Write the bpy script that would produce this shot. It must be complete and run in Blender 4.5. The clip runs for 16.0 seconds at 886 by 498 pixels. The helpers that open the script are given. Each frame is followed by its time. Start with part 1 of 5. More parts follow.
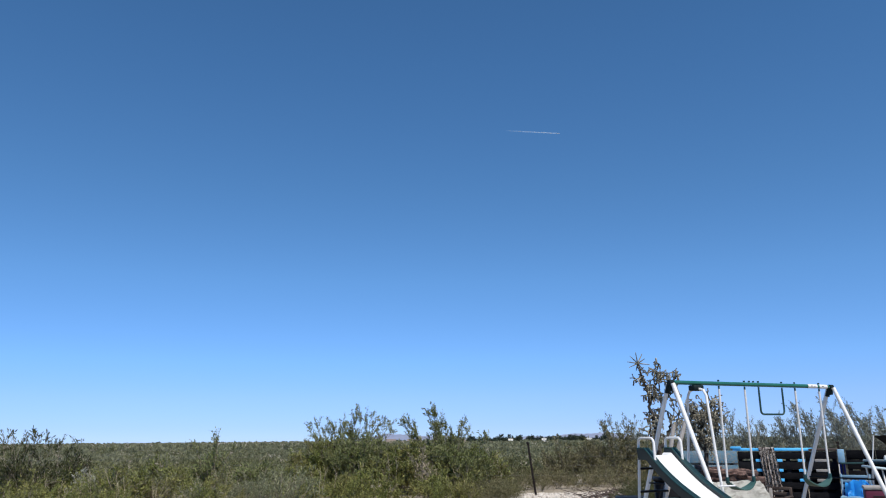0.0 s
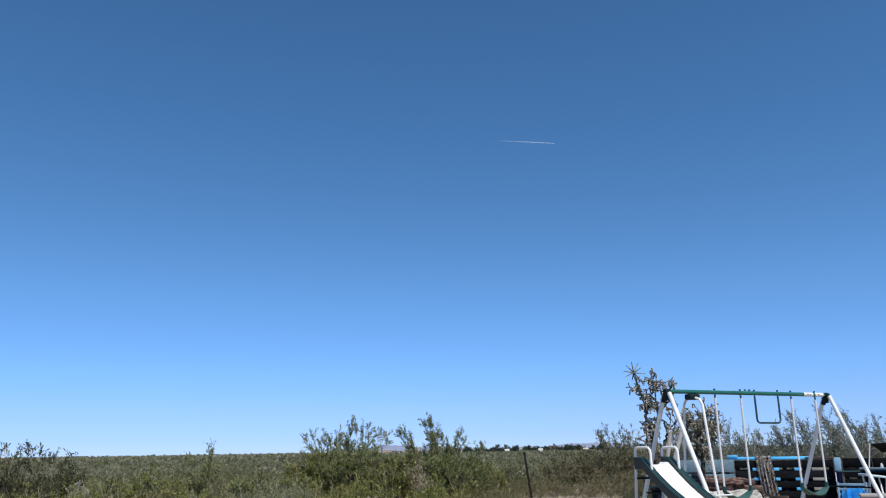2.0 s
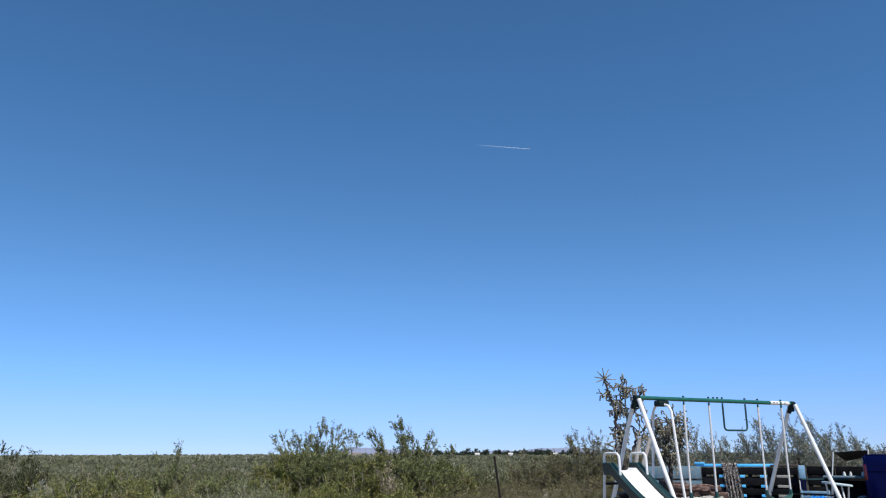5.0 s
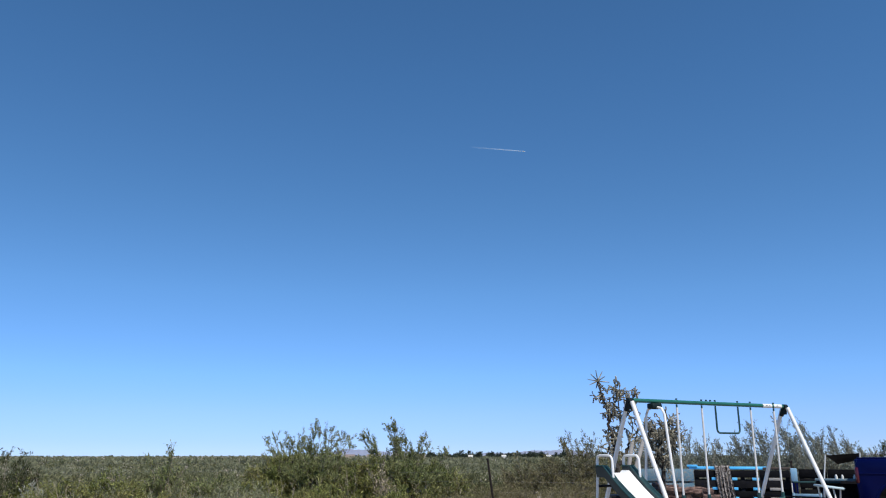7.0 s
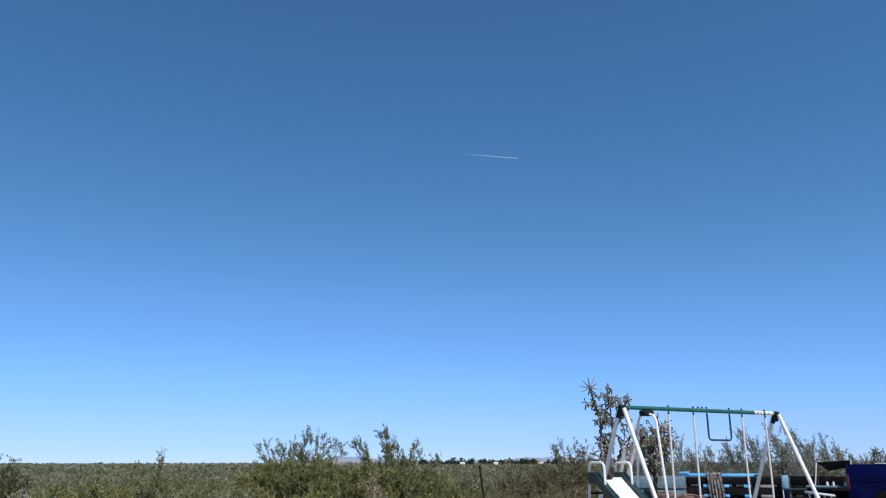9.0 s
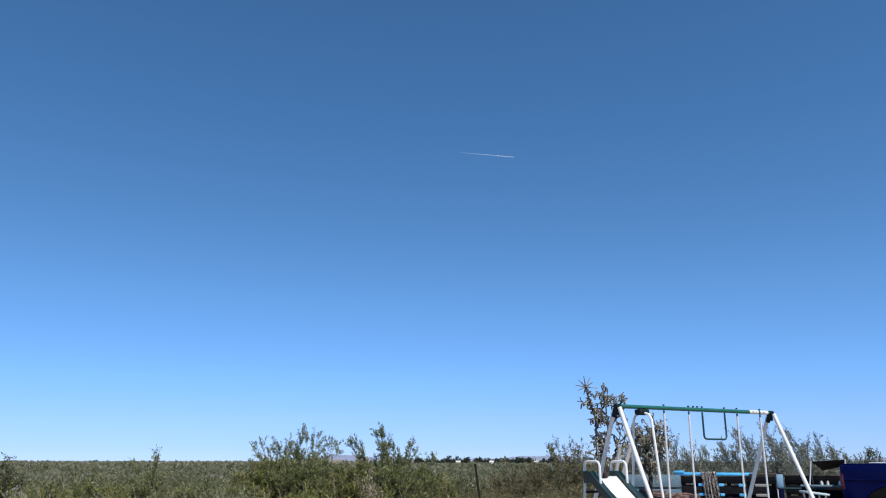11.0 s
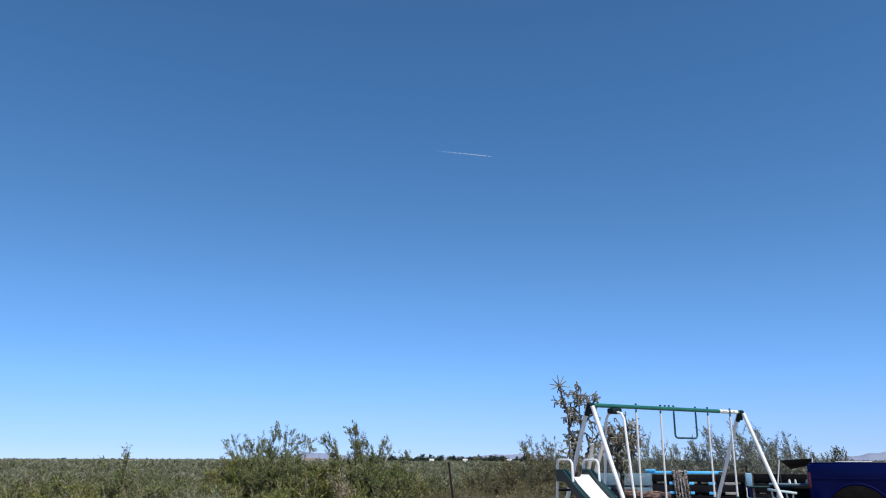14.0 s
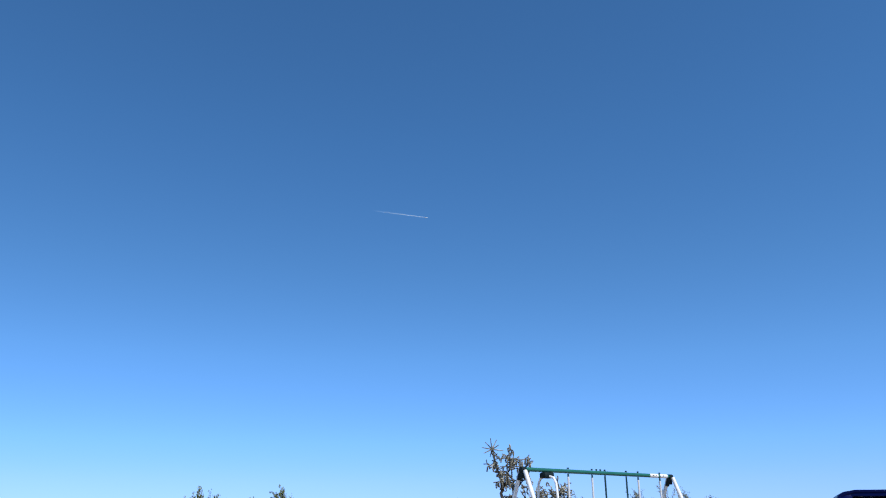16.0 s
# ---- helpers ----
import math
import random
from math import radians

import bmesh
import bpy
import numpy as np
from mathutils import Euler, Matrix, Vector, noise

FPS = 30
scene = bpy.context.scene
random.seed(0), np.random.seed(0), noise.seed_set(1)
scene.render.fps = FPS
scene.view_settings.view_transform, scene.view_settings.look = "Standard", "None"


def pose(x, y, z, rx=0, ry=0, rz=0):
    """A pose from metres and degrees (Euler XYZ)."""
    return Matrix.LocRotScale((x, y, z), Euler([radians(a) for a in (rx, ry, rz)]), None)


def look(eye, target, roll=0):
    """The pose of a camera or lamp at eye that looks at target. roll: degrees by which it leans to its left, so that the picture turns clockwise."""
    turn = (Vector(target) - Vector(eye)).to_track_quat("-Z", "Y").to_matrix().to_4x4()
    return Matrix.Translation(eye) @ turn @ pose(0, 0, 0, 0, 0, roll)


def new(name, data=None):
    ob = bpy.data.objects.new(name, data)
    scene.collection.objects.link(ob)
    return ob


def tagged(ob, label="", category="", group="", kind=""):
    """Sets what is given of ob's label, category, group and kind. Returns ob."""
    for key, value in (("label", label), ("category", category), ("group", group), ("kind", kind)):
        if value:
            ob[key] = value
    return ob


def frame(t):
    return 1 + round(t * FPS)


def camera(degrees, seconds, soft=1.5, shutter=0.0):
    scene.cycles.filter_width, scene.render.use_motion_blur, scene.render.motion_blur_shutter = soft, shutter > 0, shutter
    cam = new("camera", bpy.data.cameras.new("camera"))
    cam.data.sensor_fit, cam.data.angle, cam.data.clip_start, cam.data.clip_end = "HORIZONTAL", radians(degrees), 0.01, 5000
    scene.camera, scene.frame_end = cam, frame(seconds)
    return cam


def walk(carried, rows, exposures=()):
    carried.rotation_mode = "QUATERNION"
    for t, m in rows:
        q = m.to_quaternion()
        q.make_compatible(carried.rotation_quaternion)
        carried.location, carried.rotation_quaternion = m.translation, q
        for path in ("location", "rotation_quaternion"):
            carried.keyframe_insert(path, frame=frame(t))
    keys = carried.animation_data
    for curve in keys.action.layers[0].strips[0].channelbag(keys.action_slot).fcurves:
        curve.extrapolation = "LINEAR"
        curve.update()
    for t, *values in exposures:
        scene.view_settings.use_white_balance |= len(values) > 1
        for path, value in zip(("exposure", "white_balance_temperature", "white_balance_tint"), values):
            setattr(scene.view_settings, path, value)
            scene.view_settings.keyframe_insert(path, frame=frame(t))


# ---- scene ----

# camera: held by hand on one spot, panning slowly to the right and up
EYE = (0.0, 0.0, 1.42)
cam = camera(59.95, 16.0, soft=1.15)
# seconds, turn to the right, tilt up, lean to the right (degrees)
TURNS = [
    (0, -0.000, 13.968, 0.545),
    (0.5, -0.165, 13.810, 0.613),
    (1, -0.069, 14.048, 0.710),
    (1.5, 0.199, 14.408, 0.738),
    (2, 0.369, 14.717, 0.918),
    (2.5, 0.459, 14.743, 0.789),
    (3, 0.867, 14.987, 0.786),
    (3.5, 0.561, 14.797, 0.603),
    (4, 0.652, 14.835, 0.473),
    (4.5, 1.588, 14.806, 0.374),
    (4.7, 2.100, 14.856, 0.264),
    (7, 2.784, 15.069, 0.057),
    (7.5, 2.852, 15.159, 0.131),
    (8, 3.009, 15.489, 0.203),
    (8.5, 3.324, 15.658, 0.171),
    (9, 3.363, 15.559, 0.068),
    (11.5, 3.714, 15.382, -0.109),
    (12, 3.822, 15.105, -0.216),
    (12.5, 4.333, 15.124, -0.302),
    (13, 5.146, 15.371, -0.285),
    (13.5, 5.529, 15.167, -0.512),
    (14, 5.523, 15.334, -0.146),
    (14.5, 6.448, 16.474, 0.222),
    (15, 7.659, 17.461, 0.355),
    (15.5, 9.449, 19.063, 0.016),
    (16, 10.550, 19.840, 0.184),
]
walk(cam, [(t, pose(*EYE, 90 + tilt, 0, -turn) @ pose(0, 0, 0, 0, 0, -lean)) for t, turn, tilt, lean in TURNS],
     [(0, 0.0, 6500, 10), (4.7, 0.03, 6500, 10), (8.5, 0.06, 6500, 10), (12.5, 0.07, 6500, 10), (14.5, 0.09, 6420, 10), (15.5, 0.13, 6180, 10), (16, 0.15, 6150, 10)])

# ---- light ----
SUN_AZ, SUN_EL = 155.0, 57.0  # degrees right of the view's axis (+y), and above the horizon
world = bpy.data.worlds.new("sky")
scene.world = world
world.use_nodes = True
wn = world.node_tree.nodes
wl = world.node_tree.links
sky = wn.new("ShaderNodeTexSky")
sky.sky_type = "NISHITA"
sky.sun_disc = False
sky.sun_elevation = radians(SUN_EL)
sky.sun_rotation = radians(SUN_AZ)
sky.altitude = 400
sky.air_density = 0.55
sky.dust_density = 0.0
sky.ozone_density = 1.5
tint = wn.new("ShaderNodeMix")
tint.data_type, tint.blend_type = "RGBA", "MULTIPLY"
tint.inputs["Factor"].default_value = 1.0
# clear dry air: the blue deepens upwards, and pales to a soft blue at the horizon
w_co = wn.new("ShaderNodeTexCoord")
w_sep = wn.new("ShaderNodeSeparateXYZ")
w_ramp = wn.new("ShaderNodeValToRGB")
wl.new(w_co.outputs["Generated"], w_sep.inputs[0])
wl.new(w_sep.outputs["Z"], w_ramp.inputs["Fac"])
AIR = [(0.0, 0.48, 0.59, 0.90), (0.0175, 0.50, 0.62, 0.95), (0.052, 0.595, 0.745, 1.09), (0.098, 0.635, 0.91, 1.205), (0.199, 0.685, 1.065, 1.295), (0.312, 0.67, 1.10, 1.30), (0.463, 0.65, 1.135, 1.36)]
for k, (at, *rgb) in enumerate(AIR):
    e = w_ramp.color_ramp.elements[k] if k < 2 else w_ramp.color_ramp.elements.new(at)
    e.position, e.color = at, (*rgb, 1)
wl.new(w_ramp.outputs["Color"], tint.inputs["B"])
wl.new(sky.outputs["Color"], tint.inputs["A"])
wl.new(tint.outputs["Result"], wn["Background"].inputs["Color"])
wn["Background"].inputs["Strength"].default_value = 0.13
sun_data = bpy.data.lights.new("sun", "SUN")
sun_data.energy = 5.0
sun_data.angle = radians(0.53)
sun_data.color = (1.0, 0.95, 0.87)
sun = new("sun", sun_data)
sun.matrix_world = look((math.sin(radians(SUN_AZ)) * 50 * math.cos(radians(SUN_EL)), math.cos(radians(SUN_AZ)) * 50 * math.cos(radians(SUN_EL)), 50 * math.sin(radians(SUN_EL))), (0, 0, 0))


# ---- materials ----
def material(name, colour, colour2=None, rough=0.7, metal=0.0, scale=8.0, bump=0.0, bump_scale=60.0, fine=None, island=0.0, thing=0.0, spec=0.5, coords="Object"):
    """A painted, wooden or earthen surface: two colours mixed by a coarse and a fine noise, with relief and changing gloss."""
    m = bpy.data.materials.new(name)
    m.use_nodes = True
    n, l = m.node_tree.nodes, m.node_tree.links
    b = n["Principled BSDF"]
    b.inputs["Roughness"].default_value = rough
    b.inputs["Metallic"].default_value = metal
    b.inputs["Specular IOR Level"].default_value = spec
    co = n.new("ShaderNodeTexCoord")
    coarse = n.new("ShaderNodeTexNoise")
    coarse.inputs["Scale"].default_value = scale
    coarse.inputs["Detail"].default_value = 6
    l.new(co.outputs[coords], coarse.inputs["Vector"])
    ramp = n.new("ShaderNodeValToRGB")
    ramp.color_ramp.elements[0].position, ramp.color_ramp.elements[1].position = 0.35, 0.68
    ramp.color_ramp.elements[0].color = (*colour, 1)
    ramp.color_ramp.elements[1].color = (*(colour2 or [c * 0.8 for c in colour]), 1)
    l.new(coarse.outputs["Fac"], ramp.inputs["Fac"])
    out = ramp.outputs["Color"]
    if island or thing:
        info = n.new("ShaderNodeNewGeometry") if island else n.new("ShaderNodeObjectInfo")
        rnd = info.outputs["Random Per Island"] if island else info.outputs["Random"]
        mr = n.new("ShaderNodeMapRange")
        amount = island or thing
        mr.inputs["To Min"].default_value, mr.inputs["To Max"].default_value = 1 - amount, 1 + amount
        l.new(rnd, mr.inputs["Value"])
        hs = n.new("ShaderNodeHueSaturation")
        l.new(out, hs.inputs["Color"])
        l.new(mr.outputs["Result"], hs.inputs["Value"])
        out = hs.outputs["Color"]
    if fine:
        fn = n.new("ShaderNodeTexNoise")
        fn.inputs["Scale"].default_value = bump_scale
        fn.inputs["Detail"].default_value = 8
        l.new(co.outputs[coords], fn.inputs["Vector"])
        mix = n.new("ShaderNodeMix")
        mix.data_type = "RGBA"
        fr = n.new("ShaderNodeValToRGB")
        fr.color_ramp.elements[0].position, fr.color_ramp.elements[1].position = 0.5, 0.66
        l.new(fn.outputs["Fac"], fr.inputs["Fac"])
        l.new(fr.outputs["Color"], mix.inputs["Factor"])
        l.new(out, mix.inputs["A"])
        mix.inputs["B"].default_value = (*fine, 1)
        out = mix.outputs["Result"]
    l.new(out, b.inputs["Base Color"])
    if bump:
        bn = n.new("ShaderNodeTexNoise")
        bn.inputs["Scale"].default_value = bump_scale
        bn.inputs["Detail"].default_value = 8
        l.new(co.outputs[coords], bn.inputs["Vector"])
        bp = n.new("ShaderNodeBump")
        bp.inputs["Strength"].default_value = bump
        bp.inputs["Distance"].default_value = 0.02
        l.new(bn.outputs["Fac"], bp.inputs["Height"])
        l.new(bp.outputs["Normal"], b.inputs["Normal"])
    return m


def leafy(name, a, b, amount=0.32, lets=0.28, scale=1.3):
    """Small leaves: colour changes from leaf to leaf; some light comes through."""
    m = material(name, a, b, rough=0.6, scale=scale, island=amount, spec=0.25)
    n, l = m.node_tree.nodes, m.node_tree.links
    bs = n["Principled BSDF"]
    tr = n.new("ShaderNodeBsdfTranslucent")
    l.new(bs.inputs["Base Color"].links[0].from_socket, tr.inputs["Color"])
    mx = n.new("ShaderNodeMixShader")
    mx.inputs["Fac"].default_value = lets
    l.new(bs.outputs[0], mx.inputs[1])
    l.new(tr.outputs[0], mx.inputs[2])
    l.new(mx.outputs[0], n["Material Output"].inputs["Surface"])
    return m


M_GREEN = material("green paint", (0.010, 0.10, 0.075), (0.016, 0.13, 0.095), rough=0.38, scale=5, bump=0.05)
M_DKGREEN = material("dark green plastic", (0.006, 0.040, 0.042), (0.010, 0.058, 0.056), rough=0.45, scale=6)
# dark green plastic taken near black, with the brackets' shadow in the colour
M_BRACKET = material("shadowed green bracket", (0.003, 0.010, 0.012), (0.006, 0.016, 0.017), rough=0.6, scale=20, spec=0.25)
M_WHITE = material("white enamel", (0.80, 0.80, 0.78), (0.68, 0.67, 0.64), rough=0.35, scale=4, bump=0.05, fine=None)
# slide's green taken towards navy: shade of the inner walls in the colour
M_RAIL_SHADE = material("shaded green plastic", (0.004, 0.022, 0.028), (0.007, 0.034, 0.040), rough=0.4, scale=6)
# seat green lightened all over for the lit inside of the sling
M_SEAT = material("sunlit green rubber", (0.030, 0.085, 0.075), (0.055, 0.125, 0.110), rough=0.6, scale=8)
M_SLIDE = material("white slide plastic", (0.80, 0.80, 0.78), (0.70, 0.70, 0.67), rough=0.4, scale=2.5)
M_CHAIN = material("white chain sleeve", (0.70, 0.70, 0.68), (0.58, 0.57, 0.55), rough=0.5, scale=30)
M_BLACKP = material("black plastic", (0.007, 0.007, 0.008), (0.012, 0.012, 0.013), rough=0.55, spec=0.15)
M_STEEL = material("rusty steel", (0.012, 0.010, 0.010), (0.028, 0.02, 0.017), rough=0.85, spec=0.2, scale=30)
M_LEAF = leafy("creosote leaves", (0.150, 0.175, 0.062), (0.240, 0.245, 0.108), 0.5)
M_LEAF_D = leafy("dark leaves", (0.06, 0.07, 0.026), (0.10, 0.10, 0.045))
M_LEAF_M = leafy("pale grey leaves", (0.185, 0.207, 0.165), (0.29, 0.305, 0.255), 0.45)
M_LEAF_Y = leafy("yellow green leaves", (0.142, 0.165, 0.042), (0.245, 0.226, 0.080), 0.55)
M_LEAF_B = leafy("brown olive leaves", (0.130, 0.125, 0.055), (0.21, 0.185, 0.10), 0.5)
M_LEAF_P = leafy("pale silver leaves", (0.30, 0.31, 0.24), (0.42, 0.42, 0.34), 0.3)
M_LEAF_G = leafy("grey green leaves", (0.148, 0.163, 0.088), (0.235, 0.23, 0.138), 0.45)
M_WIRE = material("galvanised wire", (0.30, 0.29, 0.27), (0.20, 0.18, 0.16), rough=0.6, metal=0.3, scale=9)
M_STALK = material("dry straw stalks", (0.44, 0.37, 0.25), (0.30, 0.25, 0.17), rough=0.9, scale=3, island=0.5)
M_TWIG = material("grey twigs", (0.20, 0.17, 0.13), (0.32, 0.27, 0.20), rough=0.9, scale=12)
M_CHOLLA = material("cholla joints", (0.075, 0.072, 0.055), (0.30, 0.275, 0.205), rough=0.8, scale=9, bump=0.5, bump_scale=40, island=0.75)
M_CHOLLA_D = material("cholla bark", (0.03, 0.026, 0.022), (0.06, 0.05, 0.042), rough=0.95, scale=14, bump=0.6)
M_SOIL = material("desert soil", (0.26, 0.215, 0.15), (0.18, 0.15, 0.105), rough=0.95, scale=0.35, bump=0.6, bump_scale=18, fine=(0.38, 0.33, 0.27))
M_PALLET = material("weathered black pallet", (0.006, 0.0065, 0.009), (0.014, 0.014, 0.016), rough=0.9, spec=0.08, scale=7, bump=0.4, bump_scale=35, thing=0.3)
M_SKYBLUE = material("light blue paint", (0.07, 0.47, 0.92), (0.12, 0.54, 0.94), rough=0.55, scale=6, bump=0.2, thing=0.15)
M_OLDBLUE = material("worn grey blue boards", (0.07, 0.16, 0.23), (0.13, 0.21, 0.26), rough=0.85, scale=5, bump=0.4, bump_scale=30, thing=0.2, fine=(0.22, 0.22, 0.21))
M_TARP = material("blue tarpaulin", (0.02, 0.30, 0.80), (0.04, 0.38, 0.86), rough=0.4, scale=5)
M_MAROON = material("maroon plastic", (0.10, 0.012, 0.03), (0.13, 0.02, 0.04), rough=0.45)
M_SHEET = material("pale weathered sheet", (0.74, 0.72, 0.66), (0.52, 0.51, 0.46), rough=0.8, scale=5, bump=0.5, bump_scale=9, fine=(0.40, 0.38, 0.33))
M_BROWN = material("brown rags", (0.045, 0.022, 0.018), (0.20, 0.125, 0.10), rough=0.95, scale=14, bump=0.8, bump_scale=25, fine=(0.03, 0.02, 0.018), island=0.4)
M_CANVAS = material("dark shade canvas", (0.03, 0.026, 0.024), (0.05, 0.042, 0.036), rough=0.9, scale=4)
M_TABLE = material("pale table top", (0.55, 0.66, 0.68), (0.47, 0.58, 0.60), rough=0.5, scale=4)
M_CHAIR = material("pale blue plastic", (0.22, 0.36, 0.46), (0.17, 0.29, 0.38), rough=0.6, scale=5)
M_DKWOOD = material("dark brown wood", (0.05, 0.035, 0.028), (0.08, 0.055, 0.042), rough=0.8, scale=8, bump=0.3)
M_GREYWOOD = material("grey weathered wood", (0.27, 0.25, 0.23), (0.36, 0.34, 0.32), rough=0.9, scale=6, bump=0.4)
M_TRUCK = material("dark blue car paint", (0.0012, 0.0036, 0.044), (0.0018, 0.0046, 0.052), rough=0.3, spec=0.06, scale=2)
M_TRUCK.node_tree.nodes["Principled BSDF"].inputs["Coat Weight"].default_value = 0.04
M_RUBBER = material("tyre rubber", (0.015, 0.015, 0.016), (0.03, 0.028, 0.026), rough=0.85, scale=12)
M_CHROME = material("chrome", (0.6, 0.6, 0.62), (0.5, 0.5, 0.5), rough=0.2, metal=1.0)
M_RED = material("red lamp glass", (0.05, 0.005, 0.012), (0.075, 0.006, 0.015), rough=0.15)
M_GLASS = material("dark car glass", (0.02, 0.03, 0.035), (0.025, 0.035, 0.04), rough=0.06)
M_PANE = material("clear cab glass", (0.80, 0.92, 0.90), (0.76, 0.89, 0.87), rough=0.02)
M_PANE.node_tree.nodes["Principled BSDF"].inputs["Transmission Weight"].default_value = 1.0
M_PANE.node_tree.nodes["Principled BSDF"].inputs["IOR"].default_value = 1.12
# rock coloured blue grey to carry the haze of distance
M_HAZY_ROCK = material("far hills with haze", (0.19, 0.22, 0.31), (0.24, 0.265, 0.35), rough=1.0, scale=0.01, coords="Object")
M_HOUSE = material("tan stucco", (0.40, 0.33, 0.27), (0.34, 0.28, 0.23), rough=0.9, scale=0.4)
M_ROOF = material("brown roof", (0.18, 0.12, 0.09), (0.24, 0.17, 0.13), rough=0.9, scale=0.5)
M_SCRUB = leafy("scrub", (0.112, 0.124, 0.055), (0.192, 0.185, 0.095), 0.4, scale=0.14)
# paler and greyer than the near scrub: distance haze put into the leaf colour
M_SCRUB_HAZE = leafy("far scrub with haze", (0.138, 0.150, 0.082), (0.212, 0.215, 0.132), 0.16, scale=0.045)
M_TOWN_TREE = leafy("dark far trees", (0.035, 0.05, 0.035), (0.05, 0.065, 0.045), 0.25)
M_GRAVEL = material("gravel", (0.64, 0.59, 0.52), (0.52, 0.46, 0.39), rough=0.95, scale=0.8, bump=0.8, bump_scale=22, fine=(0.24, 0.20, 0.17))


# ---- builders ----
def polar(az, d, z=0.0):
    """A place d metres from the viewer's stand, az degrees right of straight ahead."""
    return Vector((d * math.sin(radians(az)), d * math.cos(radians(az)), z))


def height(d, el):
    """The height at which a line of sight el degrees up passes at d metres."""
    return EYE[2] + d * math.tan(radians(el))


def thing(name, at, label, category, group="", kind="", rz=0.0):
    ob = new(name)
    ob.empty_display_size = 0.2
    ob.matrix_world = Matrix.Translation(at) @ Matrix.Rotation(radians(rz), 4, "Z")
    return tagged(ob, label, category, group, kind)


def mesh_object(name, bm, mat, smooth=True):
    me = bpy.data.meshes.new(name)
    bm.to_mesh(me)
    bm.free()
    me.materials.append(mat)
    if smooth:
        for f in me.polygons:
            f.use_smooth = True
        me.set_sharp_from_angle(angle=radians(40))
    return new(name, me)


def part(name, bm, mat, parent, label="", smooth=True):
    """Links bm, given in its thing's own coordinates, as one mesh under that thing or part."""
    ob = mesh_object(name, bm, mat, smooth)
    ob.parent = parent
    if label:
        ob["label"] = label
    return ob


def tube(points, r, seg=8, bm=None, r2=None, cap=True):
    """A round tube along points, tapering from r to r2."""
    bm = bm or bmesh.new()
    pts = [Vector(p) for p in points]
    rings = []
    for i, p in enumerate(pts):
        d = (pts[min(i + 1, len(pts) - 1)] - pts[max(i - 1, 0)]).normalized()
        side = d.orthogonal().normalized() if i == 0 else (side - d * side.dot(d)).normalized()
        up = d.cross(side)
        k = r + ((r2 if r2 is not None else r) - r) * i / max(1, len(pts) - 1)
        rings.append([bm.verts.new(p + (side * math.cos(a) + up * math.sin(a)) * k) for a in (2 * math.pi * j / seg for j in range(seg))])
    for a, b in zip(rings, rings[1:]):
        for j in range(seg):
            bm.faces.new((a[j], a[(j + 1) % seg], b[(j + 1) % seg], b[j]))
    if cap:
        bm.faces.new(rings[0][::-1])
        bm.faces.new(rings[-1])
    return bm


def box(sx, sy, sz, at=(0, 0, 0), bevel=0.0, bm=None, m=None):
    """A block of that size centred at the place, with worn edges."""
    own = bmesh.new()
    bmesh.ops.create_cube(own, size=1)
    bmesh.ops.scale(own, vec=(sx, sy, sz), verts=own.verts)
    if bevel:
        bmesh.ops.bevel(own, geom=own.edges[:], offset=bevel, segments=2, affect="EDGES", profile=0.5)
    if m is not None:
        bmesh.ops.transform(own, matrix=m, verts=own.verts)
    bmesh.ops.translate(own, vec=at, verts=own.verts)
    if bm is None:
        return own
    me = bpy.data.meshes.new("tmp")
    own.to_mesh(me)
    own.free()
    bm.from_mesh(me)
    bpy.data.meshes.remove(me)
    return bm


def extrude(outline, thick, bevel=0.0, axis="y"):
    """A plate from an outline in x, z (thickness along y) or in x, y (thickness along z)."""
    bm = bmesh.new()
    vs = [bm.verts.new((x, -thick / 2, z) if axis == "y" else (x, z, -thick / 2)) for x, z in outline]
    f = bm.faces.new(vs)
    r = bmesh.ops.extrude_face_region(bm, geom=[f])
    bmesh.ops.translate(bm, vec=(0, thick, 0) if axis == "y" else (0, 0, thick), verts=[v for v in r["geom"] if isinstance(v, bmesh.types.BMVert)])
    bmesh.ops.recalc_face_normals(bm, faces=bm.faces[:])
    if bevel:
        bmesh.ops.bevel(bm, geom=bm.edges[:], offset=bevel, segments=2, affect="EDGES", profile=0.5)
    return bm


def quads_object(name, verts, mat, per=4):
    """One mesh of many small separate faces; verts is (faces * per, 3)."""
    me = bpy.data.meshes.new(name)
    n = len(verts)
    me.vertices.add(n)
    me.vertices.foreach_set("co", np.asarray(verts, dtype=np.float32).ravel())
    me.loops.add(n)
    me.loops.foreach_set("vertex_index", np.arange(n, dtype=np.int32))
    me.polygons.add(n // per)
    me.polygons.foreach_set("loop_start", np.arange(0, n, per, dtype=np.int32))
    me.update(calc_edges=True)
    me.validate()
    me.materials.append(mat)
    return new(name, me)


def leaf_faces(rng, at, along, size, spread=0.42):
    """Lance-shaped leaf faces at the places, pointing roughly along the twigs."""
    n = len(at)
    d = along + rng.normal(0, spread, (n, 3))
    d /= np.linalg.norm(d, axis=1)[:, None] + 1e-9
    s = np.cross(d, rng.normal(0, 1, (n, 3)))
    s /= np.linalg.norm(s, axis=1)[:, None] + 1e-9
    k = (size * rng.uniform(0.9, 2.2, n))[:, None]
    q = np.stack([at, at + d * k * 0.5 + s * k * 0.15, at + d * k, at + d * k * 0.5 - s * k * 0.15], axis=1)
    return q.reshape(-1, 3)


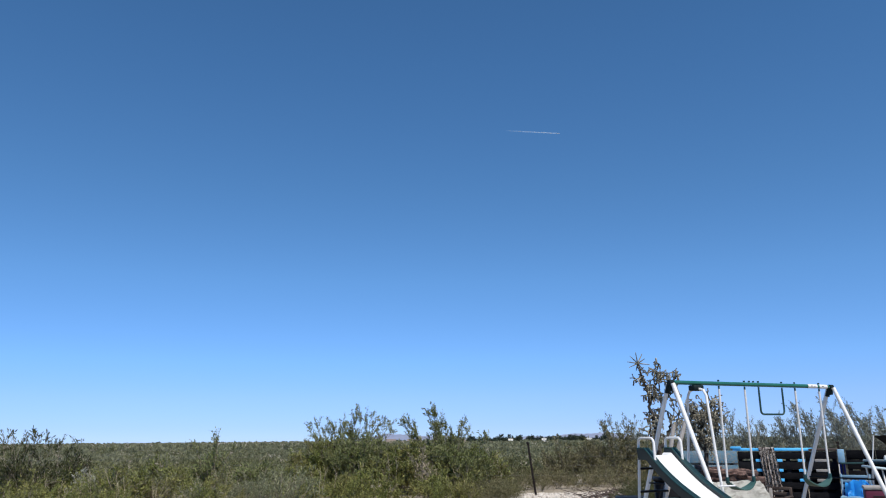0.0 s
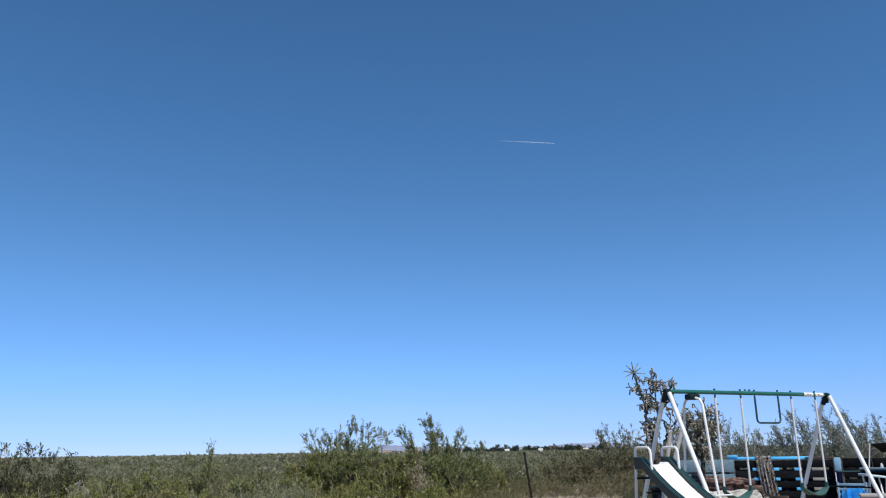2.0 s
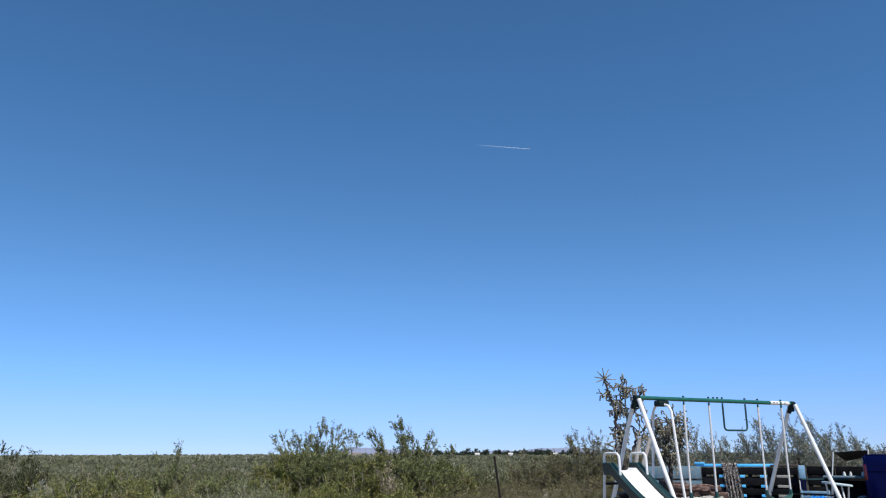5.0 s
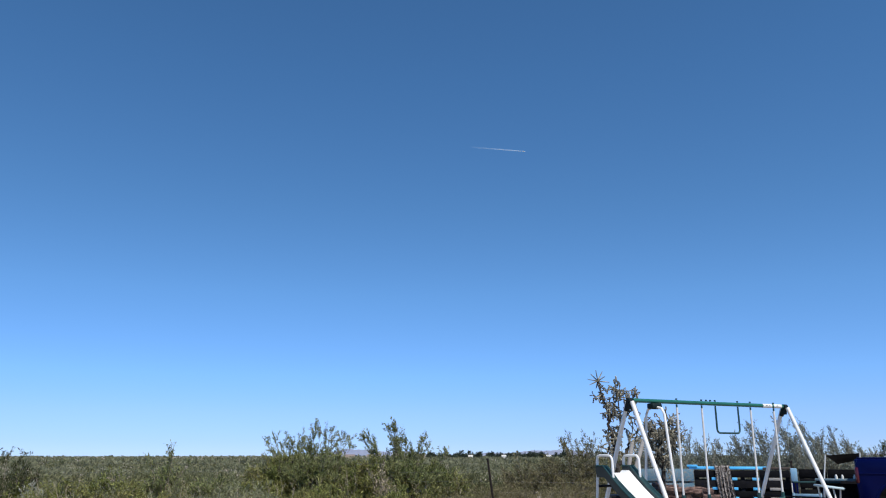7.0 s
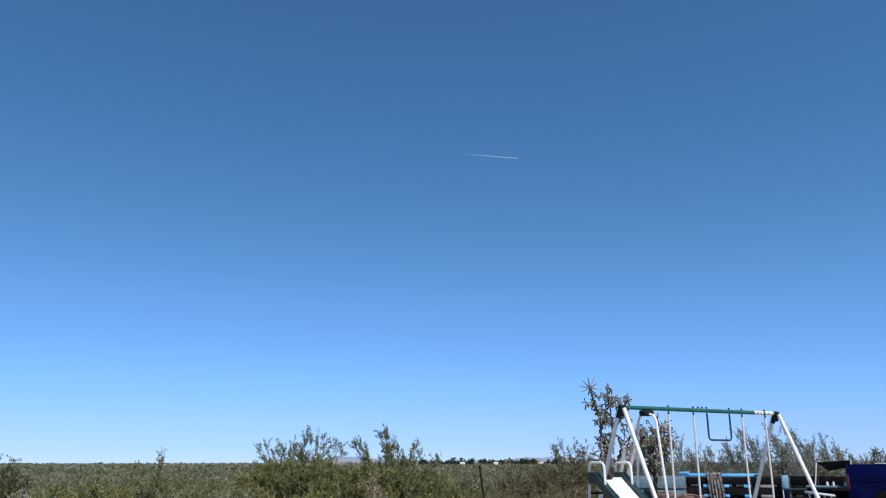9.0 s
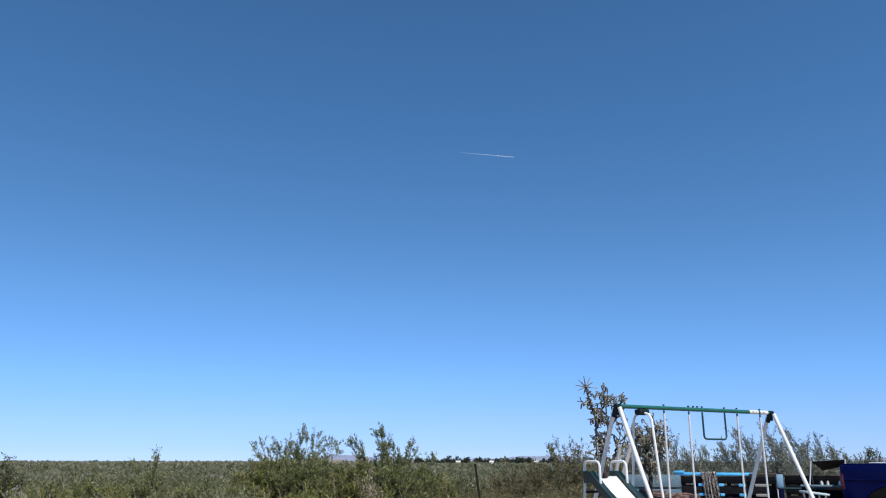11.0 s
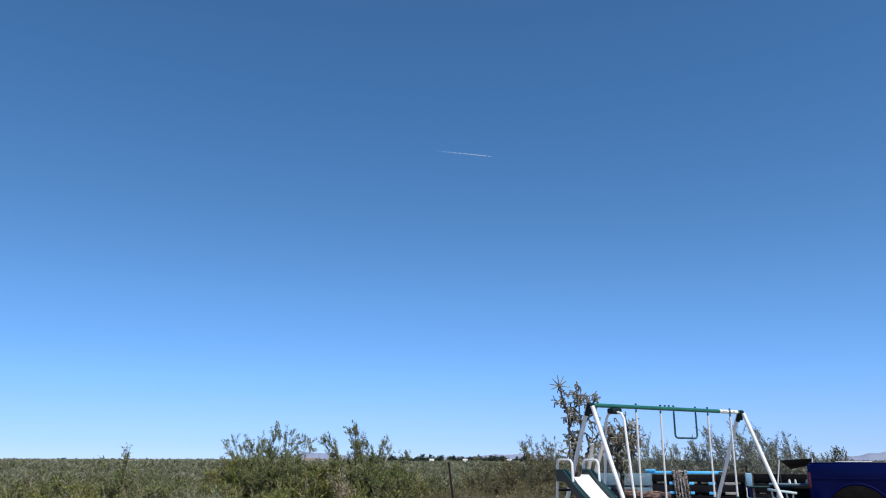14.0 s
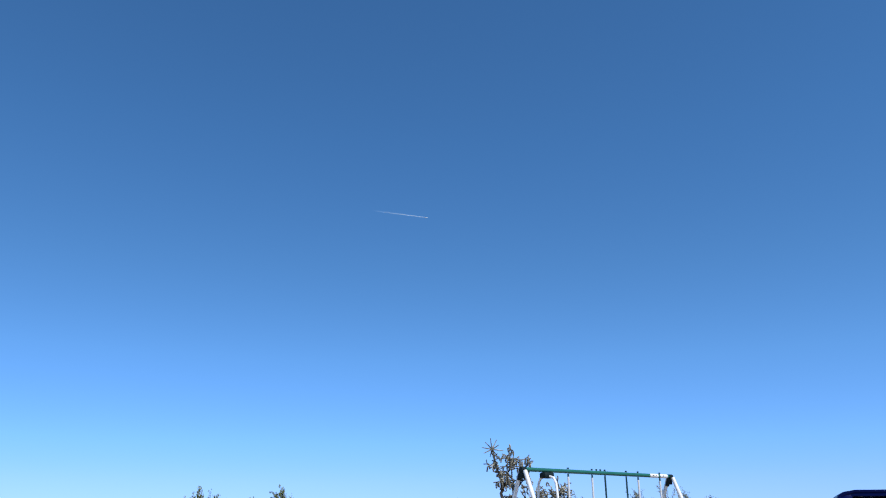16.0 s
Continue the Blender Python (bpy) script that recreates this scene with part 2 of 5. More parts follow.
def shrub_arrays(rng, width, tall, stems, twigs, leaves, leaf, tips=(), bare=0.35, lean=(0, 0), wind=-0.25, reach=1.0):
    """Stem polylines, and the leaf faces, of a many-stemmed desert shrub standing at the origin."""
    lines, spots, ways = [], [], []
    goal = [np.array(t, float) for t in tips]
    while len(goal) < stems:
        a, r = rng.uniform(0, 2 * np.pi), np.sqrt(rng.uniform(0.02, 1)) * width / 2
        goal.append(np.array([r * np.cos(a) + lean[0], r * np.sin(a) * 0.8 + lean[1], tall * (1 - 0.45 * (2 * r / width) ** 2) * (rng.uniform(0.62, 1.0) if rng.uniform() < 0.55 else rng.uniform(0.25, 0.7))]))
    for g in goal:
        b = np.array([g[0] * 0.15 + rng.normal(0, 0.08), g[1] * 0.15 + rng.normal(0, 0.08), -0.03])
        mid = b + (g - b) * 0.5 + np.array([rng.normal(0, 0.08), rng.normal(0, 0.08), 0.10 * tall])
        s = np.linspace(0, 1, 7)[:, None]
        line = (1 - s) ** 2 * b + 2 * s * (1 - s) * mid + s ** 2 * g
        lines.append((line, 0.012 * (0.6 + tall / 3), 0.003))
        for _ in range(twigs):
            u = bare + (1 - bare) * rng.uniform(0, 1) ** 0.8
            k = u * 6
            i = min(5, int(k))
            p = line[i] + (line[i + 1] - line[i]) * (k - i)
            way = (line[i + 1] - line[i]) / (np.linalg.norm(line[i + 1] - line[i]) + 1e-9) + rng.normal(0, 0.55, 3)
            way[2] += 0.45
            way[0] += wind
            way /= np.linalg.norm(way)
            length = reach * rng.uniform(0.16, 0.42) * (0.45 + tall / 4) * (1.2 - 0.35 * u)
            q = p + way * length
            lines.append((np.stack([p, (p + q) / 2 + rng.normal(0, 0.02, 3), q]), 0.005, 0.002))
            v = rng.uniform(0.15, 1.0, leaves)[:, None]
            spots.append(p + way * length * v + rng.normal(0, 0.02 + 0.16 * max(0, leaf - 0.05), (leaves, 3)))
            ways.append(np.repeat(way[None], leaves, 0))
    return lines, leaf_faces(rng, np.concatenate(spots), np.concatenate(ways), leaf)


def stem_faces(lines):
    """Three-sided tapered tubes for all stems at once, as separate quads."""
    out = []
    for line, r, r2 in lines:
        n = len(line)
        d = line[-1] - line[0]
        side = np.cross(d, (0.31, 0.87, 0.11))
        side /= np.linalg.norm(side) + 1e-9
        up = np.cross(d, side)
        up /= np.linalg.norm(up) + 1e-9
        rad = np.linspace(r, r2, n)[:, None]
        ring = [line + (side * math.cos(a) + up * math.sin(a)) * rad for a in (0, 2.094, 4.189)]
        for i in range(n - 1):
            for j in range(3):
                a, b = ring[j], ring[(j + 1) % 3]
                out.append((a[i], b[i], b[i + 1], a[i + 1]))
    return np.array(out).reshape(-1, 3)


def shrub(name, at, width, tall, seed, label, stems=40, twigs=14, leaves=16, leaf=0.05, mat=None, tips=(), bare=0.3, group="desert shrubs", category="bush", lean=(0, 0), wind=-0.25, reach=1.0):
    rng = np.random.default_rng(seed)
    ob = thing(name, at, label, category, group)
    lines, faces = shrub_arrays(rng, width, tall, stems, twigs, leaves, leaf, tips, bare, lean, wind, reach)
    for nm, data, mt in (("branchwork", stem_faces(lines), M_TWIG), ("crown", faces, mat or M_LEAF)):
        o = quads_object(nm, data, mt)
        o.parent = ob
    return ob


# ---- ground ----
def ground_height(x, y):
    d = math.hypot(x, y)
    h = 0.05 * noise.noise((x * 0.15, y * 0.15, 0.3)) * min(1, d / 12)
    if 18 < d < 400:
        h += 0.10 * noise.noise((x * 0.05, y * 0.05, 4.0))
    if d > 26:
        h -= min(0.5, (d - 26) * 0.03)
    return h


def build_ground():
    bm = bmesh.new()
    radii = [0.0] + [1.5 + 0.9 * i for i in range(36)] + [36, 40, 46, 54, 64, 80, 100, 140, 200, 320, 600, 1200, 2400, 4700]
    n = 96
    rings = []
    for r in radii[1:]:
        rings.append([bm.verts.new((r * math.sin(2 * math.pi * j / n), r * math.cos(2 * math.pi * j / n), ground_height(r * math.sin(2 * math.pi * j / n), r * math.cos(2 * math.pi * j / n)))) for j in range(n)])
    c = bm.verts.new((0, 0, 0))
    for j in range(n):
        bm.faces.new((c, rings[0][(j + 1) % n], rings[0][j]))
    for a, b in zip(rings, rings[1:]):
        for j in range(n):
            bm.faces.new((a[j], a[(j + 1) % n], b[(j + 1) % n], b[j]))
    bmesh.ops.recalc_face_normals(bm, faces=bm.faces[:])
    if bm.faces[0].normal.z < 0:
        bmesh.ops.reverse_faces(bm, faces=bm.faces[:])
    return tagged(mesh_object("ground", bm, M_SOIL), "dry sandy desert ground with scattered stones", "ground", kind="structure")


ground = build_ground()

# ---- swing set ----
BEAM_Z = 2.115
BEAM_L, BEAM_R = polar(16.2, 10.43, 0), polar(26.35, 12.59, 0)
BEAM_LEN = (BEAM_R - BEAM_L).length
BEAM_TURN = math.degrees(math.atan2(BEAM_R.y - BEAM_L.y, BEAM_R.x - BEAM_L.x))


def along_beam(az):
    """How far along the beam from its near end a line of sight az degrees to the right crosses it."""
    b = (BEAM_R - BEAM_L).normalized()
    s, c = math.sin(radians(az)), math.cos(radians(az))
    return (s * BEAM_L.y - c * BEAM_L.x) / (c * b.x - s * b.y)


def build_swing_set():
    """In its own coordinates: x along the beam, -y to the front, z up."""
    s = thing("swing_set", BEAM_L, "metal swing set with green beam and white legs on gravel", "swing set", rz=BEAM_TURN)
    beam = part("beam", tube([(0.05, 0, BEAM_Z), (BEAM_LEN - 0.05, 0, BEAM_Z)], 0.027, 14), M_GREEN, s, "green painted round steel beam")
    for a0, a1 in ((24.95, 25.5), (25.62, 26.1)):
        part("sticker", tube([(along_beam(a0), 0, BEAM_Z), (along_beam(a1), 0, BEAM_Z)], 0.0285, 14, cap=False), M_WHITE, beam, "white sticker band")
    for a0, a1 in ((25.1, 25.2), (25.3, 25.36), (25.75, 25.85)):
        part("marking", tube([(along_beam(a0), -0.0292, BEAM_Z + 0.004), (along_beam(a1), -0.0292, BEAM_Z + 0.004)], 0.004, 6), M_BLACKP, beam)
    for x in (0.0, BEAM_LEN):
        br = tube([(x - 0.035, 0, BEAM_Z), (x + 0.035, 0, BEAM_Z)], 0.033, 12)
        br = tube([(x, 0.02, BEAM_Z - 0.01), (x, 0.075, BEAM_Z - 0.13)], 0.034, 10, br, 0.032)
        br = box(0.045, 0.055, 0.09, (x, 0.01, BEAM_Z - 0.07), 0.012, br)
        part("leg_bracket", br, M_BRACKET, s, "dark green corner bracket")
        for y in (-0.93, 0.93):
            part("leg", tube([(x, y * 0.05, BEAM_Z - 0.02), (x, y, -0.02)], 0.028, 12), M_WHITE, s)
        part("crossbar", tube([(x, -0.93 * 0.60, 0.85), (x, 0.93 * 0.60, 0.85)], 0.011, 8), M_BLACKP, s)
    for az in (19.4, 21.06, 21.38, 21.65, 21.95, 23.4, 24.2, 25.65):
        x = along_beam(az)
        bolt = tube([(x, 0, BEAM_Z + 0.03), (x, 0, BEAM_Z + 0.05)], 0.014, 8)
        part("bolt", bolt, M_DKGREEN, s)
        if az not in (21.38, 21.65):
            part("hanger", tube([(x, 0, BEAM_Z - 0.03), (x, 0, BEAM_Z - 0.08)], 0.012, 8), M_DKGREEN, s)
    for a, b in ((19.4, 21.06), (24.2, 25.65)):
        xa, xb = along_beam(a), along_beam(b)
        zs = 0.90
        swing = part("swing", tube([(xa, 0, BEAM_Z - 0.06), (xa + 0.01, 0, BEAM_Z - 0.1)], 0.01, 6), M_CHAIN, s)
        for x in (xa, xb):
            pts = [(x, 0, BEAM_Z - 0.07), (x, 0, zs)]
            part("chain", tube(pts, 0.0135, 8), M_CHAIN, swing, "white sleeved chain")
            part("clip", tube([(x, 0, zs + 0.02), (x, 0, zs - 0.05)], 0.024, 8), M_DKGREEN, swing)
        seat = bmesh.new()
        rows = []
        for i in range(13):
            u = i / 12
            x = xa + (xb - xa) * u
            z = zs - 0.04 - 0.10 * (1 - (2 * u - 1) ** 2)
            w = 0.03 + 0.055 * min(1, 3 * min(u, 1 - u) + 0.1)
            rows.append([seat.verts.new((x, y, z + dz)) for y, dz in ((-w, 0.004), (w, 0.004), (w, -0.01), (-w, -0.01))])
        for p, q in zip(rows, rows[1:]):
            for j in range(4):
                seat.faces.new((p[j], p[(j + 1) % 4], q[(j + 1) % 4], q[j]))
        seat.faces.new(rows[0][::-1])
        seat.faces.new(rows[-1])
        part("seat", seat, M_SEAT, swing, "green flexible sling seat")
    xa, xb = along_beam(21.95), along_beam(23.4)
    zt = 1.72
    bar = []
    for k in range(5):
        a = math.pi / 2 * k / 4
        bar.append((xa + 0.05 - 0.05 * math.cos(a), 0, zt + 0.05 - 0.05 * math.sin(a)))
    for k in range(5):
        a = math.pi / 2 * k / 4
        bar.append((xb - 0.05 + 0.05 * math.sin(a), 0, zt + 0.05 - 0.05 * math.cos(a)))
    part("trapeze_bar", tube([(xa, 0, BEAM_Z - 0.07)] + bar + [(xb, 0, BEAM_Z - 0.07)], 0.013, 8), M_DKGREEN, s, "green trapeze bar between the swings")
    # two-seat glider on bent white tubes
    xg = along_beam(17.9)
    gl = part("glider", box(0.17, 0.12, 0.075, (xg, 0, BEAM_Z - 0.065), 0.02), M_BRACKET, s, "two-seat glider hung on bent white tubes")
    for y, zb in ((-0.42, 0.55), (0.42, 0.55)):
        arm = [(xg, y * 0.12, BEAM_Z - 0.08), (xg, y * 0.30, BEAM_Z - 0.10), (xg, y * 0.40, BEAM_Z - 0.17), (xg, y * 0.60, zb + 0.6), (xg, y * 0.8, zb)]
        part("arm", tube(arm, 0.017, 8), M_WHITE, gl)
    part("rail", tube([(xg, -0.75, 0.57), (xg, 0.75, 0.57)], 0.018, 8), M_WHITE, gl)
    for y in (-0.62, 0.62):
        part("glider_seat", box(0.30, 0.24, 0.03, (xg, y, 0.62), 0.012), M_DKGREEN, gl)
        part("glider_handle", tube([(xg - 0.14, y * 0.6, 0.84), (xg + 0.14, y * 0.6, 0.84)], 0.010, 8), M_WHITE, gl)
    return s


swing_set = build_swing_set()


# ---- slide ----
def build_slide():
    """In its own coordinates: origin under the top's back near corner, x across, -y down the chute."""
    W = 0.42
    s = thing("slide", polar(13.72, 10.0, 0), "white wavy children's slide with dark green sides", "slide", rz=BEAM_TURN)

    def profile(u):
        """Height of the chute's bed u metres down from the top."""
        if u < 0.14:
            return 1.215
        v = u - 0.14
        return 1.215 - 0.64 * v - 0.045 * math.sin(v * 3.9) + (0.30 * max(0, v - 1.25) ** 1.4)

    us = [0.0, 0.07, 0.14] + [0.14 + 0.09 * i for i in range(1, 21)]
    bm = bmesh.new()
    rows = []
    for u in us:
        z = profile(u)
        rows.append([bm.verts.new((x, -u, z + dz)) for x, dz in ((0.04, 0.03), (0.075, 0.0), (W - 0.075, 0.0), (W - 0.04, 0.03), (W - 0.04, -0.012), (0.04, -0.012))])
    for p, q in zip(rows, rows[1:]):
        for j in range(6):
            bm.faces.new((p[j], p[(j + 1) % 6], q[(j + 1) % 6], q[j]))
    bm.faces.new(rows[0]), bm.faces.new(rows[-1][::-1])
    bmesh.ops.recalc_face_normals(bm, faces=bm.faces[:])
    part("chute", bm, M_SLIDE, s, "white plastic chute")
    for x in (0.0, W):
        bm = bmesh.new()
        rows = []
        for u in us:
            z = profile(u)
            top = 0.085 if u < 0.25 else 0.075
            rows.append([bm.verts.new((x + dx, -u, z + dz)) for dx, dz in ((-0.035, top - 0.012), (-0.02, top), (0.03, top), (0.042, top - 0.015), (0.042, -0.05), (-0.02, -0.05))])
        for p, q in zip(rows, rows[1:]):
            for j in range(6):
                bm.faces.new((p[j], p[(j + 1) % 6], q[(j + 1) % 6], q[j]))
        bm.faces.new(rows[0]), bm.faces.new(rows[-1][::-1])
        bmesh.ops.recalc_face_normals(bm, faces=bm.faces[:])
        side = part("side_rail", bm, M_RAIL_SHADE, s, "dark green plastic side, shade in its colour")
        # lips in the lighter green mark the lit edges of the rail
        for dx in (-0.03, 0.034):
            part("lip", tube([(x + dx, -u, profile(u) + (0.085 if u < 0.25 else 0.075)) for u in us], 0.0085, 6), M_DKGREEN, side, "rounded green lip")
        loop = [(x, 0.0, 1.22)] + [(x, -0.05 + 0.05 * math.cos(a), 1.37 + 0.05 * math.sin(a)) for a in (0, 0.5, 1.0, 1.57)]
        loop += [(x, -0.22 - 0.06 * math.sin(a), 1.36 + 0.06 * math.cos(a)) for a in (0, 0.5, 1.0, 1.57)] + [(x, -0.285, 1.12)]
        part("grab_rail", tube(loop, 0.016, 8), M_WHITE, s, "bent white grab rail")
        part("ladder_rail", tube([(x, 0.0, 1.23), (x, 0.12, -0.02)], 0.018, 8), M_WHITE, s)
    for i in range(4):
        z = 0.25 + 0.27 * i
        y = 0.12 * (1 - z / 1.23)
        part("step", box(W, 0.09, 0.025, (W / 2, y, z), 0.008), M_BLACKP, s)
    part("foot", box(0.03, 0.03, 0.26, (W / 2, -1.85, 0.11), 0.005), M_WHITE, s)
    return s


slide = build_slide()

# ---- gravel bank ----
def build_bank():
    bm = bmesh.new()
    nx, ny = 44, 18
    grid = []
    for j in range(ny + 1):
        row = []
        for i in range(nx + 1):
            u, v = 2 * i / nx - 1, 2 * j / ny - 1
            e = max(0.0, 1 - u * u) ** 1.3 * max(0.0, 1 - v * v) ** 0.8
            z = 0.22 * e + 0.05 * e * noise.noise((u * 6, v * 3, 1.0)) + 0.04 * e * noise.noise((u * 22, v * 9, 2.0))
            row.append(bm.verts.new((u * 1.9, v * 1.7, z - 0.13)))
        grid.append(row)
    for a, b in zip(grid, grid[1:]):
        for i in range(nx):
            bm.faces.new((a[i], a[i + 1], b[i + 1], b[i]))
    ob = mesh_object("gravel_bank", bm, M_GRAVEL)
    ob.matrix_world = Matrix.Translation(polar(8.2, 19.9)) @ Matrix.Rotation(radians(-4), 4, "Z")
    return tagged(ob, "low bank of pale gravel with dry litter", "gravel", kind="structure")


build_bank()


def build_stones():
    """Loose stones and dry litter on and round the bank."""
    rng = np.random.default_rng(5)
    at = []
    for _ in range(2600):
        p = polar(rng.uniform(4.5, 15), rng.uniform(17.5, 21.2), 0)
        loc = Matrix.Rotation(radians(4), 4, "Z") @ (p - polar(8.2, 19.9))
        e = max(0.0, 1 - (loc.x / 1.9) ** 2) ** 1.3 * max(0.0, 1 - (loc.y / 1.7) ** 2) ** 0.8
        at.append((p.x, p.y, max(0.22 * e - 0.13, ground_height(p.x, p.y)) + 0.01))
    at = np.array(at)
    n = len(at)
    k = rng.uniform(0.015, 0.05, (n, 1)) * rng.uniform(0.6, 1.2, (n, 3))
    ends = [at + k * np.array(e) + rng.normal(0, 0.005, (n, 3)) for e in ((1, 0, 0), (0, 1, 0), (-1, 0, 0), (0, -1, 0), (0, 0, 0.8), (0, 0, -0.6))]
    tri = [np.stack([ends[a], ends[b], ends[c]], axis=1) for a, b, c in ((0, 1, 4), (1, 2, 4), (2, 3, 4), (3, 0, 4), (1, 0, 5), (2, 1, 5), (3, 2, 5), (0, 3, 5))]
    ob = quads_object("loose_stones", np.stack(tri, axis=1).reshape(-1, 3), M_GRAVEL, per=3)
    tagged(ob, "loose pale stones scattered over the gravel", "stones", kind="stuff")


build_stones()


def build_litter():
    """Dead grey and brown twigs lying about on the bank and before the bushes."""
    rng = np.random.default_rng(9)
    lines = []
    for _ in range(620):
        p = polar(9.4 + 6.4 * rng.uniform(0, 1) ** 0.7, rng.uniform(17.6, 21.4), 0)
        loc = Matrix.Rotation(radians(4), 4, "Z") @ (p - polar(8.2, 19.9))
        e = max(0.0, 1 - (loc.x / 1.9) ** 2) ** 1.3 * max(0.0, 1 - (loc.y / 1.7) ** 2) ** 0.8
        z = max(0.22 * e - 0.13, ground_height(p.x, p.y)) + 0.015
        a, n = rng.uniform(0, 6.283), rng.uniform(0.15, 0.5)
        way = np.array([math.cos(a), math.sin(a) * 0.6, rng.uniform(0.0, 0.35)]) * n
        base = np.array([p.x, p.y, z])
        lines.append((np.stack([base, base + way * 0.5 + rng.normal(0, 0.02, 3), base + way]), 0.012, 0.005))
    tagged(quads_object("twig_litter", stem_faces(lines), M_DKWOOD), "dead brown twigs lying on the gravel bank", "twigs", kind="stuff")


build_litter()

# ---- desert shrubs ----
shrub("creosote_bush", polar(-7.2, 23.5), 3.0, 1.75, 11, "large olive green creosote bush with feathery upright tips", 95, 18, 26, 0.043, reach=1.15, wind=-0.4,
      tips=[(-1.0, 0, 1.77), (-0.85, 0.1, 1.85), (-0.6, 0.1, 1.67), (-0.45, 0.2, 1.85), (-0.3, 0, 1.79), (-0.15, 0.1, 1.72), (0.0, 0, 1.87), (0.15, 0, 1.82), (0.3, 0, 2.07), (0.42, 0, 2.25), (0.52, -0.2, 2.15),
            (0.68, 0, 2.12), (0.82, 0.1, 2.07), (0.98, 0.1, 1.87), (1.2, 0, 1.97), (1.32, 0.2, 1.87), (1.42, 0, 1.67)])
shrub("creosote_bush", polar(-0.2, 23.0), 3.3, 1.5, 12, "olive green creosote bush with two tall sprigs", 90, 18, 26, 0.043, reach=1.15, wind=-0.4,
      tips=[(-1.1, 0, 1.85), (-1.0, 0, 1.97), (-0.9, 0.1, 1.95), (-0.82, 0, 1.82), (-0.34, 0, 2.17), (-0.28, 0, 2.33), (-0.18, 0, 2.25), (-0.1, 0.1, 2.02), (0.0, 0, 1.82), (0.12, 0, 1.77), (0.3, 0, 1.62), (0.55, 0, 1.72), (0.65, 0, 1.85), (0.75, 0.1, 1.67), (1.3, 0, 1.50)])
shrub("creosote_bush", polar(2.5, 22.4), 1.8, 1.2, 14, "low olive creosote bush with bare lower twigs", 64, 14, 15, 0.045, M_LEAF_Y, bare=0.45)
shrub("creosote_bush", polar(-2.9, 22.0), 1.8, 1.28, 15, "low yellow green creosote bush", 70, 15, 18, 0.045, M_LEAF_Y)
shrub("creosote_bush", polar(-10.4, 21.6), 1.3, 0.85, 16, "low yellow green creosote bush", 36, 15, 16, 0.05, M_LEAF_Y)
for az, d, w, h, seed, mt, lb in ((-8.5, 22.6, 2.0, 1.5, 71, M_LEAF_Y, "dense yellow green creosote bush"), (-6.1, 22.2, 1.9, 1.6, 72, M_LEAF, "dense olive creosote bush with dark inner twigs"),
                                  (-1.6, 22.4, 2.2, 1.4, 73, M_LEAF_Y, "dense yellow green creosote bush"), (0.9, 22.2, 2.2, 1.34, 74, M_LEAF, "dense olive creosote bush with dark inner twigs")):
    shrub("creosote_bush", polar(az, d), w, h, seed, lb, 80, 15, 18, 0.046, mt, bare=0.5)
shrub("dead_shrub", polar(-1.6, 21.2), 0.8, 1.35, 75, "dead straw coloured shrub among the creosote", 13, 8, 4, 0.04, M_STALK, bare=0.4)
shrub("brittlebush", polar(-12.0, 21.4), 0.95, 0.62, 76, "low rounded pale grey brittlebush", 44, 10, 14, 0.04, M_LEAF_P, bare=0.3)
shrub("brittlebush", polar(-24.3, 20.6), 0.6, 0.85, 77, "low rounded pale grey brittlebush", 24, 9, 12, 0.04, M_LEAF_P, bare=0.3)
shrub("creosote_bush", polar(12.2, 26.0), 3.4, 1.6, 13, "brown olive creosote bush growing behind the gravel bank", 70, 14, 15, 0.045, M_LEAF_B, bare=0.45,
      tips=[(-0.35, 0, 1.85), (-0.25, 0.1, 1.75), (0.3, 0, 1.8), (0.45, 0, 1.75), (0.55, 0.1, 1.7)])
shrub("creosote_bush", polar(8.9, 26.5), 2.4, 1.45, 17, "thin grey olive creosote bush behind the gravel bank", 44, 12, 11, 0.045, M_LEAF_B, bare=0.5)
shrub("mesquite", polar(12.8, 27.0), 1.8, 1.7, 78, "grey green desert shrub with thin branches", 28, 15, 18, 0.04, M_LEAF_M, bare=0.35, wind=-0.4, reach=1.2,
      tips=[(-0.7, 0, 1.8), (-0.45, 0.1, 2.0), (-0.2, 0, 1.85), (0.1, 0, 2.05), (0.4, 0.1, 1.9), (0.65, 0, 1.75)], group="shrubs behind the fence")
shrub("creosote_bush", polar(15.8, 25.0), 3.0, 1.55, 18, "dark olive creosote bush behind the slide", 60, 14, 15, 0.045, M_LEAF_B, bare=0.4)
for i, (az, d, w, h, tip) in enumerate([(18.6, 21, 2.2, 1.75, 2.1), (20.6, 23, 2.4, 1.9, 2.1), (22.6, 24, 2.2, 1.6, 1.9), (24.6, 24, 2.0, 1.9, 2.2),
                                        (26.6, 24, 2.8, 2.2, 2.5), (28.0, 25, 2.4, 2.1, 2.4), (29.6, 25.5, 2.3, 1.9, 2.1), (31.0, 27, 1.6, 1.6, 1.7)]):
    shrub("mesquite", polar(az, d), w, h, 20 + i, "grey green desert shrub with thin branches behind the pallet fence", 28, 16, 20, 0.038, M_LEAF_M,
          tips=[(-0.42 * w + 0.84 * w * k / 12, 0.15 * (k % 3 - 1), 0.96 * tip * (1 - 0.22 * ((k * 5) % 4) / 3 - 0.14 * abs(k - 4) / 5)) for k in range(9)], group="shrubs behind the fence", bare=0.35, wind=-0.5, reach=1.25)
